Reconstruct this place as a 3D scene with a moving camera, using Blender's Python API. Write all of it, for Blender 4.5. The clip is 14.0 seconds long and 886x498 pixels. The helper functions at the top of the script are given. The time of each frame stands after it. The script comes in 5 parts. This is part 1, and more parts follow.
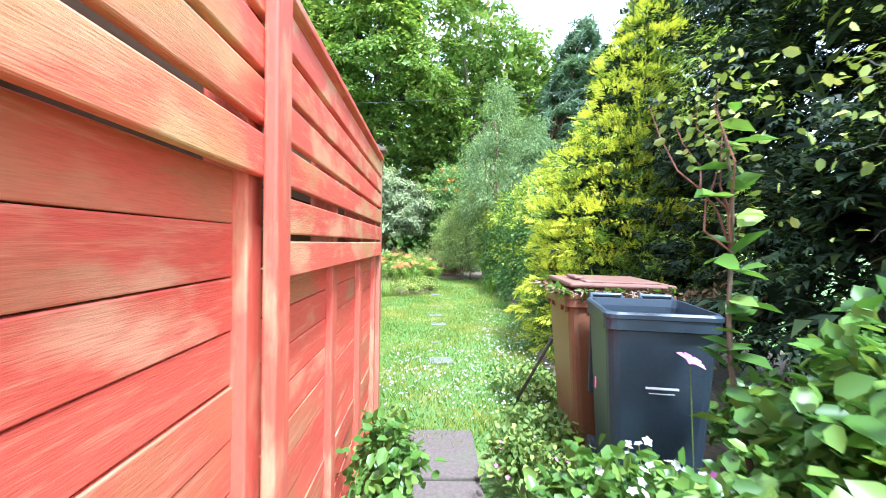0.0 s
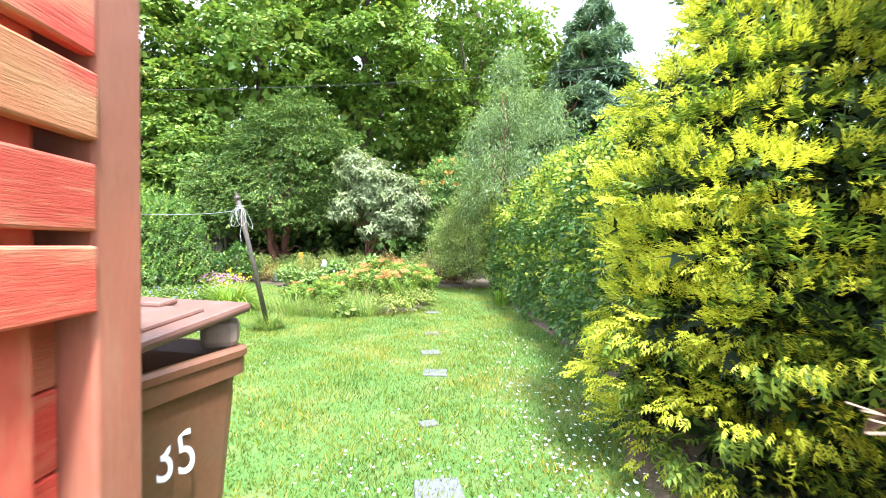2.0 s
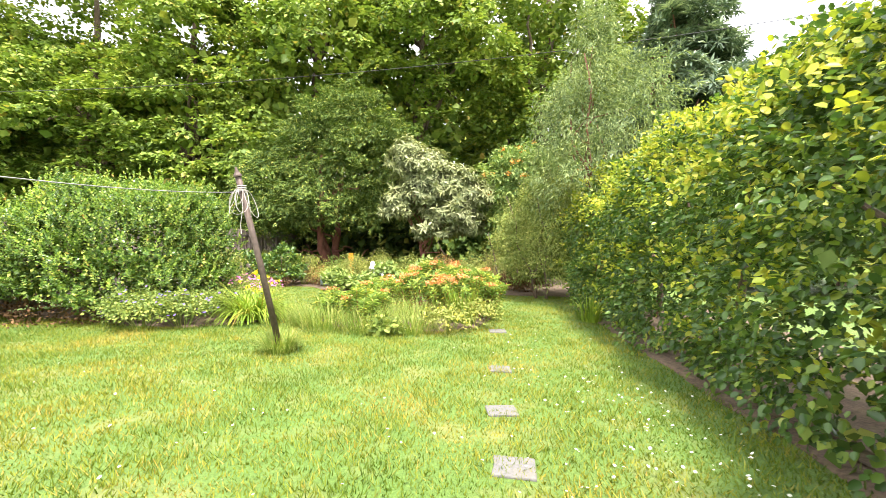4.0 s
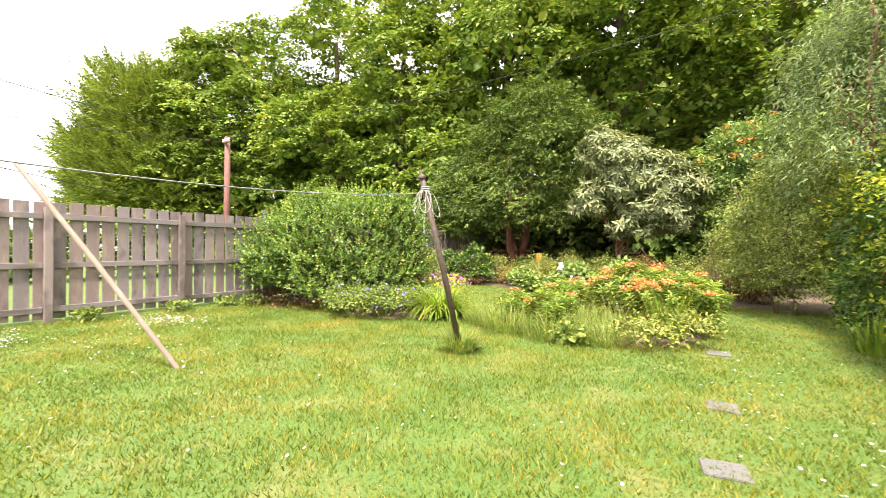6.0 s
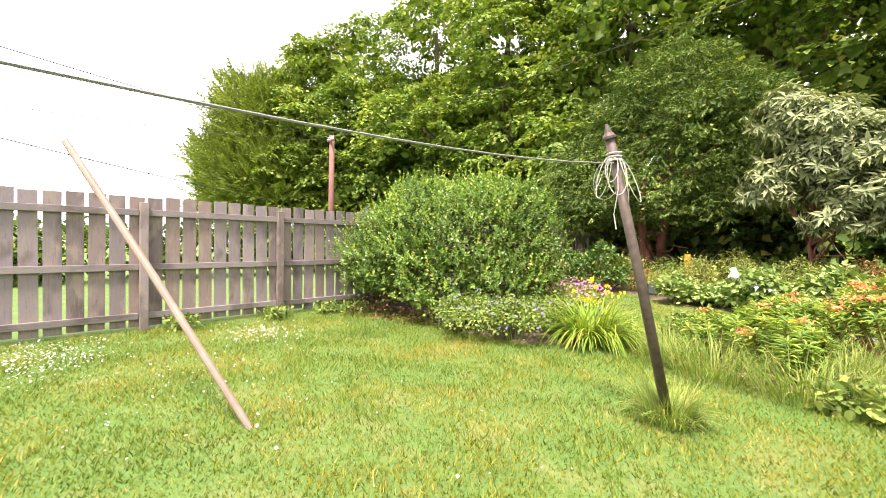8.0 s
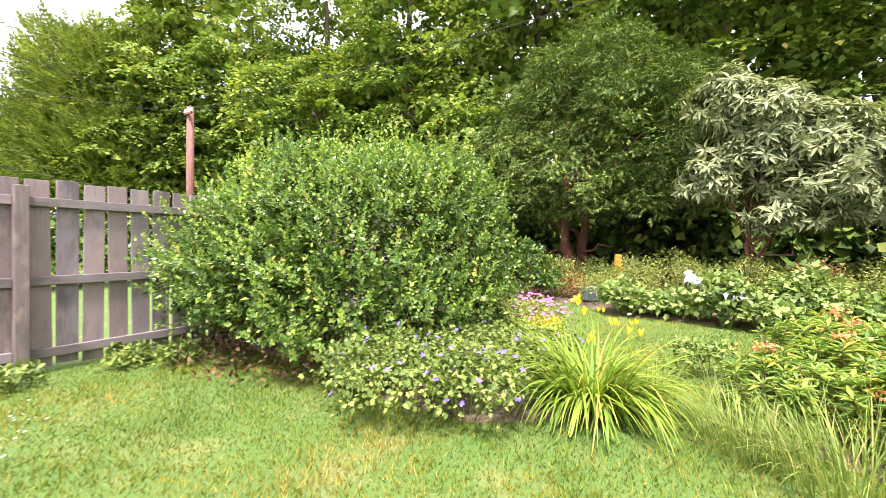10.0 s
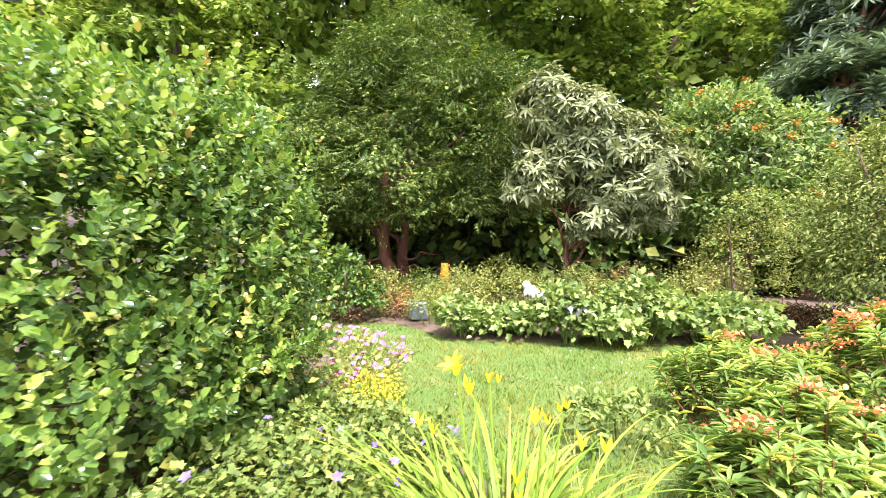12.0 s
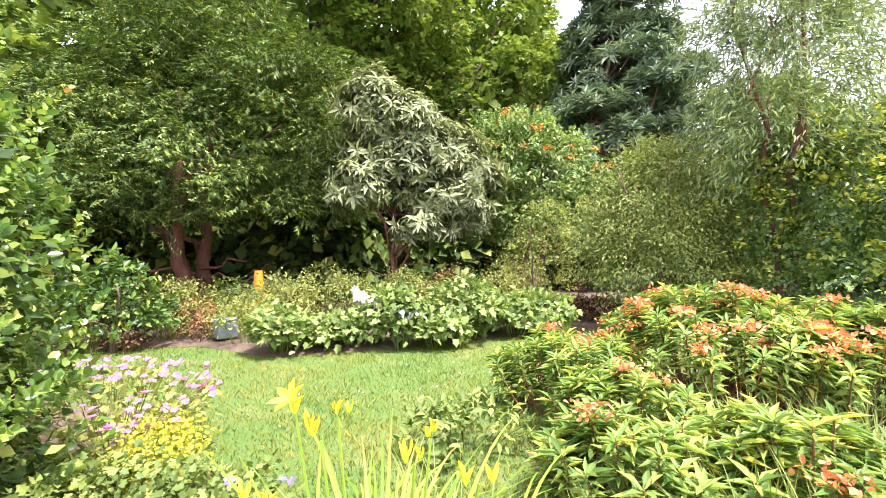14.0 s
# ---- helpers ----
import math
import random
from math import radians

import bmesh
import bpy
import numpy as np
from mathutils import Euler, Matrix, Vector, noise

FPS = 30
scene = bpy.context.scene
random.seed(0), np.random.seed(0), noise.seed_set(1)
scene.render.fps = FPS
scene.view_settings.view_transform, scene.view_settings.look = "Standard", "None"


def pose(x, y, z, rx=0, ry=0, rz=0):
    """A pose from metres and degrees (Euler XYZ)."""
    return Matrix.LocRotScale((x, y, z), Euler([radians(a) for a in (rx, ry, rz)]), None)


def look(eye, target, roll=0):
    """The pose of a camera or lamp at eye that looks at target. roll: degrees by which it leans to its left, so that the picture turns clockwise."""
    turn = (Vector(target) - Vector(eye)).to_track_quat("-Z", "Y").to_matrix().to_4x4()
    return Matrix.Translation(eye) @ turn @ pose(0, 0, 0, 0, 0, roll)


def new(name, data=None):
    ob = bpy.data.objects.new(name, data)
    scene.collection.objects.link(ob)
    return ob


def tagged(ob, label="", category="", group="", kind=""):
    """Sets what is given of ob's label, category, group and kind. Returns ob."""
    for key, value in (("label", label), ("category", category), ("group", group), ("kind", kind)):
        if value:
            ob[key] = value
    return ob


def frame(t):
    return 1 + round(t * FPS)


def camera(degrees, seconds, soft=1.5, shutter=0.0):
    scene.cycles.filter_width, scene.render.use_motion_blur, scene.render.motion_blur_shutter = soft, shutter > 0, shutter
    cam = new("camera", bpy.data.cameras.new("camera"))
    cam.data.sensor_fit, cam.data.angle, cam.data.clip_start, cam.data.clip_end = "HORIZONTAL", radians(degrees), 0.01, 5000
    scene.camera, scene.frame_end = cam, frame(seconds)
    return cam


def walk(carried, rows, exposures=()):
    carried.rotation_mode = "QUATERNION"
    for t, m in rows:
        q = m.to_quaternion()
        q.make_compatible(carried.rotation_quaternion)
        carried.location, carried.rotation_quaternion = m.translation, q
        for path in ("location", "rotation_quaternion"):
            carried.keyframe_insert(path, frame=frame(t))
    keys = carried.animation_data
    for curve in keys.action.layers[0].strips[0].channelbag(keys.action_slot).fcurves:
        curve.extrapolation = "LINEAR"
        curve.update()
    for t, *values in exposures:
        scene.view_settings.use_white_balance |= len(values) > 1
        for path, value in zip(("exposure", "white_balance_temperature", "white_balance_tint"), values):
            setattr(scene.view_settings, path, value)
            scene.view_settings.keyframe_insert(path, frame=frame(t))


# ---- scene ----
cam = camera(93.2, 14.0, soft=0.75, shutter=0.2)
PATH = [
    (0, (0.118, 0.026, 1.299), (0.182, 2.025, 1.271), 0.9),
    (0.5, (0.145, 0.645, 1.325), (0.2, 2.644, 1.293), 1.5),
    (1, (0.148, 1.246, 1.304), (0.218, 3.245, 1.283), 0.5),
    (1.5, (0.175, 1.86, 1.298), (0.252, 3.859, 1.28), 0.6),
    (2, (0.204, 2.438, 1.298), (0.276, 4.436, 1.281), 0.1),
    (2.2, (0.201, 2.68, 1.291), (0.271, 4.679, 1.275), -0.1),
    (4.3, (0.125, 4.471, 1.192), (-0.191, 6.446, 1.197), 0.3),
    (4.5, (0.144, 4.525, 1.184), (-0.251, 6.486, 1.192), 0.2),
    (5, (0.183, 4.604, 1.199), (-0.424, 6.51, 1.202), 0.3),
    (5.5, (0.181, 4.678, 1.199), (-0.645, 6.499, 1.198), 0.4),
    (6, (0.132, 4.75, 1.2), (-0.926, 6.447, 1.193), 0.5),
    (6.5, (-0.043, 4.891, 1.186), (-1.316, 6.433, 1.169), 0.5),
    (7, (-0.416, 5.124, 1.187), (-1.813, 6.556, 1.165), 0.7),
    (7.2, (-0.6, 5.234, 1.197), (-2.014, 6.649, 1.175), 0.7),
    (9.3, (-2.514, 6.854, 1.272), (-3.75, 8.426, 1.241), 0.5),
    (9.5, (-2.695, 7.045, 1.264), (-3.868, 8.664, 1.235), 0.5),
    (10, (-3.086, 7.534, 1.252), (-4.094, 9.261, 1.229), 0.4),
    (10.5, (-3.384, 8.088, 1.278), (-4.212, 9.909, 1.255), 0.4),
    (11, (-3.602, 8.598, 1.312), (-4.237, 10.494, 1.297), 0.2),
    (11.5, (-3.738, 9.046, 1.304), (-4.147, 11.004, 1.299), -0.1),
    (12, (-3.803, 9.379, 1.295), (-3.968, 11.372, 1.305), -0.3),
    (12.5, (-3.857, 9.589, 1.299), (-3.766, 11.587, 1.321), -0.4),
    (13, (-3.883, 9.713, 1.275), (-3.547, 11.685, 1.307), -0.7),
    (13.5, (-3.896, 9.742, 1.263), (-3.36, 11.669, 1.296), -0.9),
    (14, (-3.9, 9.755, 1.257), (-3.225, 11.637, 1.286), -1.2),
]
walk(cam, [(t, look(eye, target, roll)) for t, eye, target, roll in PATH], [(0, 1.94, 4700, 9), (2.2, 1.97, 5250, 11), (4.5, 1.76, 6350, 20), (7.0, 1.54, 6500, 20), (9.5, 1.54, 6050, 24), (11, 1.76, 5900, 25), (14, 1.8, 5750, 30)])

# ---------------------------------------------------------------- world and sun
world = bpy.data.worlds.new("sky")
scene.world = world
world.use_nodes = True
wt = world.node_tree
wt.nodes.clear()
w_out = wt.nodes.new("ShaderNodeOutputWorld")
w_bg = wt.nodes.new("ShaderNodeBackground")
w_sky = wt.nodes.new("ShaderNodeTexSky")
w_sky.sky_type = "NISHITA"
w_sky.sun_disc = False
w_sky.sun_elevation = radians(65)
w_sky.sun_rotation = radians(156)
w_sky.dust_density = 3.0
w_co = wt.nodes.new("ShaderNodeTexCoord")
w_no = wt.nodes.new("ShaderNodeTexNoise")
w_no.inputs["Scale"].default_value = 2.6
w_no.inputs["Detail"].default_value = 7
w_ra = wt.nodes.new("ShaderNodeValToRGB")
w_ra.color_ramp.elements[0].position = 0.36
w_ra.color_ramp.elements[0].color = (0.55, 0.55, 0.55, 1)
w_ra.color_ramp.elements[1].position = 0.52
w_ra.color_ramp.elements[1].color = (1, 1, 1, 1)
w_mix = wt.nodes.new("ShaderNodeMix")
w_mix.data_type = "RGBA"
w_mix.inputs["B"].default_value = (10.6, 10.4, 10.0, 1)
w_bg.inputs["Strength"].default_value = 0.092
wt.links.new(w_co.outputs["Generated"], w_no.inputs["Vector"])
wt.links.new(w_no.outputs["Fac"], w_ra.inputs["Fac"])
wt.links.new(w_ra.outputs["Color"], w_mix.inputs["Factor"])
wt.links.new(w_sky.outputs["Color"], w_mix.inputs["A"])
wt.links.new(w_mix.outputs["Result"], w_bg.inputs["Color"])
wt.links.new(w_bg.outputs["Background"], w_out.inputs["Surface"])

sun = new("sun", bpy.data.lights.new("sun", "SUN"))
sun.data.energy, sun.data.angle, sun.data.color = 3.9, radians(8), (1.0, 0.93, 0.8)
sun.matrix_world = look((1.7, -3.9, 9.1), (0, 0, 0))


# ---------------------------------------------------------------- materials
def material(name):
    m = bpy.data.materials.new(name)
    m.use_nodes = True
    nt = m.node_tree
    nt.nodes.clear()
    out = nt.nodes.new("ShaderNodeOutputMaterial")
    bsdf = nt.nodes.new("ShaderNodeBsdfPrincipled")
    nt.links.new(bsdf.outputs[0], out.inputs["Surface"])
    return m, nt, bsdf, out


def ramp(nt, source, stops):
    r = nt.nodes.new("ShaderNodeValToRGB")
    e = r.color_ramp.elements
    while len(e) < len(stops):
        e.new(0.5)
    for i, (p, c) in enumerate(stops):
        e[i].position = p
        e[i].color = (*c, 1)
    nt.links.new(source, r.inputs["Fac"])
    return r.outputs["Color"]


def noise_of(nt, scale, detail=5.0, rough=0.6, stretch=(1, 1, 1), offset=None, space="Object"):
    co = nt.nodes.new("ShaderNodeTexCoord")
    mp = nt.nodes.new("ShaderNodeMapping")
    mp.inputs["Scale"].default_value = stretch
    no = nt.nodes.new("ShaderNodeTexNoise")
    no.inputs["Scale"].default_value = scale
    no.inputs["Detail"].default_value = detail
    no.inputs["Roughness"].default_value = rough
    nt.links.new(co.outputs[space], mp.inputs["Vector"])
    if offset is not None:
        nt.links.new(offset, mp.inputs["Location"])
    nt.links.new(mp.outputs["Vector"], no.inputs["Vector"])
    return no.outputs["Fac"]


def blend(nt, a, b, fac, mode="MIX"):
    m = nt.nodes.new("ShaderNodeMix")
    m.data_type, m.blend_type = "RGBA", mode
    for socket, v in (("A", a), ("B", b), ("Factor", fac)):
        if isinstance(v, (int, float)):
            m.inputs[socket].default_value = v
        elif isinstance(v, tuple):
            m.inputs[socket].default_value = (*v, 1)
        else:
            nt.links.new(v, m.inputs[socket])
    return m.outputs["Result"]


def bump_of(nt, bsdf, height, strength=0.4, distance=0.01):
    b = nt.nodes.new("ShaderNodeBump")
    b.inputs["Strength"].default_value = strength
    b.inputs["Distance"].default_value = distance
    nt.links.new(height, b.inputs["Height"])
    nt.links.new(b.outputs["Normal"], bsdf.inputs["Normal"])


def object_random(nt, mul=37.0):
    oi = nt.nodes.new("ShaderNodeObjectInfo")
    mm = nt.nodes.new("ShaderNodeMath")
    mm.operation = "MULTIPLY"
    mm.inputs[1].default_value = mul
    nt.links.new(oi.outputs["Random"], mm.inputs[0])
    return oi.outputs["Random"], mm.outputs[0]


def foliage(name, stops, rough=0.5, through_light=0.3, patch=0.8, spec=0.2, drifts=None):
    """Leaves: each leaf its own tint from the stops, and larger drifts of lighter and darker growth."""
    m, nt, bsdf, out = material(name)
    geo = nt.nodes.new("ShaderNodeNewGeometry")
    col = ramp(nt, geo.outputs["Random Per Island"], stops)
    drift = ramp(nt, noise_of(nt, patch, 3), drifts or [(0.3, (0.68, 0.7, 0.58)), (0.7, (1.28, 1.2, 0.9))] if patch < 2.5 else [(0.3, (0.9, 0.9, 0.9)), (0.7, (1.05, 1.05, 1.05))])
    col = blend(nt, col, drift, 1.0, "MULTIPLY")
    nt.links.new(col, bsdf.inputs["Base Color"])
    bsdf.inputs["Roughness"].default_value = rough
    bsdf.inputs["Specular IOR Level"].default_value = spec
    tr = nt.nodes.new("ShaderNodeBsdfTranslucent")
    warm = blend(nt, col, (1.0, 1.0, 0.55), 1.0, "MULTIPLY")
    nt.links.new(warm, tr.inputs["Color"])
    mix = nt.nodes.new("ShaderNodeMixShader")
    mix.inputs["Fac"].default_value = through_light
    nt.links.new(bsdf.outputs[0], mix.inputs[1])
    nt.links.new(tr.outputs[0], mix.inputs[2])
    nt.links.new(mix.outputs[0], out.inputs["Surface"])
    return m


def painted_wood(name, paint, worn, stain, stretch, worn_at=0.56, rough=0.6, tones=((0.85, 0.85, 0.85), (1.15, 1.15, 1.15))):
    """Old painted boards: grain along the board, paint rubbed thin in streaks and blotches."""
    m, nt, bsdf, out = material(name)
    rnd, off = object_random(nt)
    grain = noise_of(nt, 9, 8, 0.7, stretch, off)
    blot = noise_of(nt, 7.0, 4, 0.55, tuple(0.3 + 0.35 * min(v, 2) for v in stretch), off)
    moss = noise_of(nt, 4.0, 3, 0.5, tuple(0.3 + 0.2 * min(v, 2) for v in stretch), rnd)
    fine = noise_of(nt, 60, 4, 0.6, stretch, off)
    base = ramp(nt, rnd, [(i / (len(tones) - 1), tuple(min(1, c * k) for c, k in zip(paint, tone))) for i, tone in enumerate(tones)])
    c1 = blend(nt, base, worn, ramp(nt, blot, [(worn_at - 0.03, (0, 0, 0)), (worn_at + 0.1, (0.85, 0.85, 0.85))]))
    c1 = blend(nt, c1, stain, ramp(nt, moss, [(0.52, (0, 0, 0)), (0.64, (0.7, 0.7, 0.7))]))
    c2 = blend(nt, c1, worn, ramp(nt, grain, [(0.52, (0, 0, 0)), (0.72, (0.7, 0.7, 0.7))]))
    c3 = blend(nt, c2, stain, ramp(nt, grain, [(0.28, (0.8, 0.8, 0.8)), (0.42, (0, 0, 0))]))
    c4 = blend(nt, c3, (0.72, 0.68, 0.62), ramp(nt, fine, [(0.35, (0.5, 0.5, 0.5)), (0.58, (0, 0, 0))]), "MULTIPLY")
    nt.links.new(c4, bsdf.inputs["Base Color"])
    bsdf.inputs["Roughness"].default_value = rough
    bump_of(nt, bsdf, fine, 0.35, 0.003)
    return m


def plain(name, colour, rough=0.5, metal=0.0, vary=0.25, scale=14, bump=0.15, dirt=(0.2, 0.16, 0.1), dirt_amount=0.25, stretch=(1, 1, 1)):
    m, nt, bsdf, out = material(name)
    a = noise_of(nt, scale, 6, 0.6, stretch)
    b = noise_of(nt, scale * 0.17, 4, 0.6, stretch)
    col = ramp(nt, a, [(0.3, tuple(c * (1 - vary) for c in colour)), (0.7, tuple(min(1, c * (1 + vary)) for c in colour))])
    col = blend(nt, col, dirt, ramp(nt, b, [(0.5, (0, 0, 0)), (0.75, (dirt_amount,) * 3)]))
    nt.links.new(col, bsdf.inputs["Base Color"])
    bsdf.inputs["Roughness"].default_value = rough
    bsdf.inputs["Metallic"].default_value = metal
    bump_of(nt, bsdf, a, bump, 0.005)
    return m


def lawn_material():
    m, nt, bsdf, out = material("lawn")
    fine = noise_of(nt, 55, 6, 0.7)
    mid = noise_of(nt, 2.2, 6, 0.65)
    wide = noise_of(nt, 0.45, 4, 0.55)
    g = ramp(nt, fine, [(0.25, (0.05, 0.095, 0.016)), (0.5, (0.1, 0.175, 0.028)), (0.75, (0.17, 0.25, 0.045))])
    g = blend(nt, g, (0.27, 0.24, 0.085), ramp(nt, mid, [(0.5, (0, 0, 0)), (0.72, (0.65, 0.65, 0.65))]))
    g = blend(nt, g, (0.85, 1.0, 0.8), ramp(nt, wide, [(0.4, (0.6, 0.6, 0.6)), (0.6, (0, 0, 0))]), "MULTIPLY")
    nt.links.new(g, bsdf.inputs["Base Color"])
    bsdf.inputs["Roughness"].default_value = 0.85
    bump_of(nt, bsdf, fine, 0.7, 0.03)
    return m


LAWN = lawn_material()
GRASS = foliage("grass_blades", [(0.0, (0.092, 0.15, 0.017)), (0.5, (0.182, 0.24, 0.026)), (0.85, (0.285, 0.305, 0.042)), (1.0, (0.41, 0.325, 0.085))], 0.55, 0.35, 0.9, drifts=[(0.3, (0.62, 0.78, 0.75)), (0.48, (0.95, 1.0, 0.95)), (0.58, (1.25, 1.08, 1.0)), (0.72, (1.7, 1.25, 1.8))])
SOIL = plain("soil", (0.12, 0.085, 0.055), 0.95, vary=0.45, scale=30, bump=0.9, dirt=(0.2, 0.17, 0.08), dirt_amount=0.6)
RED_X = painted_wood("red_paint", (0.76, 0.1, 0.06), (0.8, 0.33, 0.19), (0.5, 0.18, 0.08), (6, 0.4, 6), 0.57)
RED_SLAT = painted_wood("faded_red_paint", (0.68, 0.1, 0.06), (0.7, 0.34, 0.18), (0.54, 0.33, 0.12), (6, 0.5, 6), 0.53)
RED_Z = painted_wood("red_paint_posts", (0.7, 0.12, 0.07), (0.74, 0.31, 0.17), (0.36, 0.13, 0.08), (5, 5, 0.5), 0.56)
POST_WOOD = painted_wood("rubbed_post", (0.5, 0.17, 0.1), (0.52, 0.26, 0.16), (0.36, 0.14, 0.08), (5, 5, 0.5), 0.54)
GREY_Z = painted_wood("grey_stain_boards", (0.225, 0.19, 0.19), (0.31, 0.25, 0.21), (0.075, 0.06, 0.055), (6, 6, 0.5), tones=((0.75, 0.68, 0.62), (1.05, 1.05, 1.1), (1.15, 0.98, 0.86), (0.9, 0.92, 1.0), (1.4, 1.36, 1.36), (1.0, 0.9, 0.86)))
GREY_Y = painted_wood("grey_stain_rails", (0.22, 0.19, 0.19), (0.29, 0.24, 0.215), (0.08, 0.065, 0.06), (6, 0.5, 6))
BARE = painted_wood("bare_pine", (0.29, 0.22, 0.175), (0.34, 0.27, 0.215), (0.24, 0.17, 0.12), (6, 6, 0.4))
BARK = plain("bark", (0.13, 0.09, 0.06), 0.9, vary=0.5, scale=18, bump=0.9, dirt=(0.2, 0.2, 0.14), dirt_amount=0.4, stretch=(1, 1, 0.25))
RED_BARK = plain("red_bark", (0.28, 0.1, 0.055), 0.85, vary=0.5, scale=16, bump=0.9, dirt=(0.12, 0.06, 0.04), dirt_amount=0.6, stretch=(1, 1, 0.2))
YEW_BARK = plain("yew_bark", (0.17, 0.068, 0.042), 0.85, vary=0.5, scale=16, bump=0.9, dirt=(0.08, 0.045, 0.03), dirt_amount=0.6, stretch=(1, 1, 0.2))
PALE_TWIG = plain("lichen_twigs", (0.15, 0.14, 0.12), 0.9, vary=0.3, scale=40, bump=0.5)
BROWN_BIN = plain("brown_plastic", (0.2, 0.085, 0.042), 0.42, vary=0.1, scale=60, bump=0.08, dirt=(0.19, 0.11, 0.06), dirt_amount=0.6)
BROWN_LID = plain("faded_brown_plastic", (0.175, 0.085, 0.06), 0.45, vary=0.1, scale=60, bump=0.08, dirt=(0.24, 0.14, 0.11), dirt_amount=0.6)
GREY_BIN = plain("grey_plastic", (0.033, 0.046, 0.064), 0.4, vary=0.12, scale=60, bump=0.08, dirt=(0.05, 0.055, 0.06), dirt_amount=0.4)
BLACK = plain("black_rubber", (0.02, 0.02, 0.022), 0.7)
WHITE = plain("white_paint", (0.8, 0.8, 0.78), 0.6, vary=0.05)
PINK_TAPE = plain("pink_sticker", (0.72, 0.08, 0.26), 0.5, vary=0.1)
STONE = plain("paving_stone", (0.14, 0.14, 0.13), 0.9, vary=0.25, scale=45, bump=0.5, dirt=(0.16, 0.15, 0.1), dirt_amount=0.6)
RED_SLAB = plain("worn_paving", (0.11, 0.082, 0.07), 0.9, vary=0.25, scale=45, bump=0.6, dirt=(0.1, 0.1, 0.06), dirt_amount=0.6)
OLD_POLE = plain("weathered_iron", (0.1, 0.075, 0.06), 0.6, 0.3, vary=0.35, scale=20, bump=0.3, dirt=(0.17, 0.12, 0.075), dirt_amount=0.8)
TELE = plain("creosoted_pole", (0.22, 0.1, 0.08), 0.8, vary=0.3, scale=16, bump=0.4, stretch=(1, 1, 0.2))
# Dark brown that paints the shade in and behind the fence gaps.
GAP_SHADE = plain("gap_shade_backing", (0.12, 0.075, 0.04), 0.85, vary=0.3, scale=18, bump=0.3, stretch=(1, 0.2, 1))
LINE = plain("weathered_line", (0.26, 0.26, 0.25), 0.7, vary=0.1)
ROPE = plain("coiled_line", (0.46, 0.44, 0.39), 0.7, vary=0.1)
WIRE = plain("cable", (0.03, 0.03, 0.03), 0.6)
YELLOW_PLASTIC = plain("yellow_plastic", (0.85, 0.32, 0.01), 0.5, vary=0.1)
BLUE_GREY = plain("blue_grey_plastic", (0.19, 0.24, 0.29), 0.5, vary=0.15)
FLEECE = plain("white_fleece", (0.75, 0.77, 0.8), 0.9, vary=0.08)
STRAW = plain("dead_twigs", (0.3, 0.2, 0.13), 0.9, vary=0.3)
METAL = plain("lamp_metal", (0.05, 0.055, 0.06), 0.5, 0.6)

LIME = foliage("lime_leaves", [(0, (0.11, 0.18, 0.036)), (0.5, (0.2, 0.29, 0.05)), (0.9, (0.29, 0.38, 0.066)), (0.98, (0.38, 0.4, 0.08)), (1, (0.46, 0.35, 0.09))], 0.5, 0.3, 0.25, drifts=[(0.3, (0.75, 0.82, 0.8)), (0.5, (1.02, 1.02, 1.0)), (0.7, (1.35, 1.22, 0.95))])
FEATHER = foliage("feathery_conifer", [(0, (0.1, 0.16, 0.03)), (0.6, (0.19, 0.26, 0.045)), (1, (0.31, 0.36, 0.075))], 0.6, 0.25, 0.3)
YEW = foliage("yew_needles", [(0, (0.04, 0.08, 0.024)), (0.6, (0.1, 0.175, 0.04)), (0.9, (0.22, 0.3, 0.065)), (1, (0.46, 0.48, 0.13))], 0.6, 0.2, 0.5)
SILVER = foliage("silvery_leaves", [(0, (0.12, 0.16, 0.085)), (0.6, (0.28, 0.33, 0.19)), (1, (0.43, 0.47, 0.31))], 0.55, 0.2, 0.9)
ROWAN = foliage("rowan_leaves", [(0, (0.1, 0.185, 0.065)), (0.6, (0.2, 0.31, 0.11)), (1, (0.37, 0.46, 0.17))], 0.5, 0.3, 0.8)
EUCALYPT = foliage("eucalyptus_leaves", [(0, (0.13, 0.2, 0.115)), (0.6, (0.27, 0.37, 0.2)), (1, (0.42, 0.5, 0.27))], 0.6, 0.3, 0.7, 0.15)
PINE = foliage("pine_needles", [(0, (0.085, 0.14, 0.115)), (0.6, (0.18, 0.26, 0.205)), (1, (0.33, 0.42, 0.33))], 0.6, 0.15, 0.5)
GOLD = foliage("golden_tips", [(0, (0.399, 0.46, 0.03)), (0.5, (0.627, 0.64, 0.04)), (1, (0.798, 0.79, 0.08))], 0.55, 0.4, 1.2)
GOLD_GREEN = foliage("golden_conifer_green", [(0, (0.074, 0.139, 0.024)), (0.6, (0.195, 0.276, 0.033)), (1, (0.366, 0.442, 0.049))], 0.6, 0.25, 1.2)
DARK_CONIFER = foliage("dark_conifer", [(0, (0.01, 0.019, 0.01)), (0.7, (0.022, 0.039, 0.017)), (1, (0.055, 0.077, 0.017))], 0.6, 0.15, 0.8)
DEAD_BROWN = foliage("dead_foliage", [(0, (0.09, 0.055, 0.035)), (0.6, (0.17, 0.1, 0.06)), (1, (0.27, 0.17, 0.1))], 0.9, 0.1, 1.2)
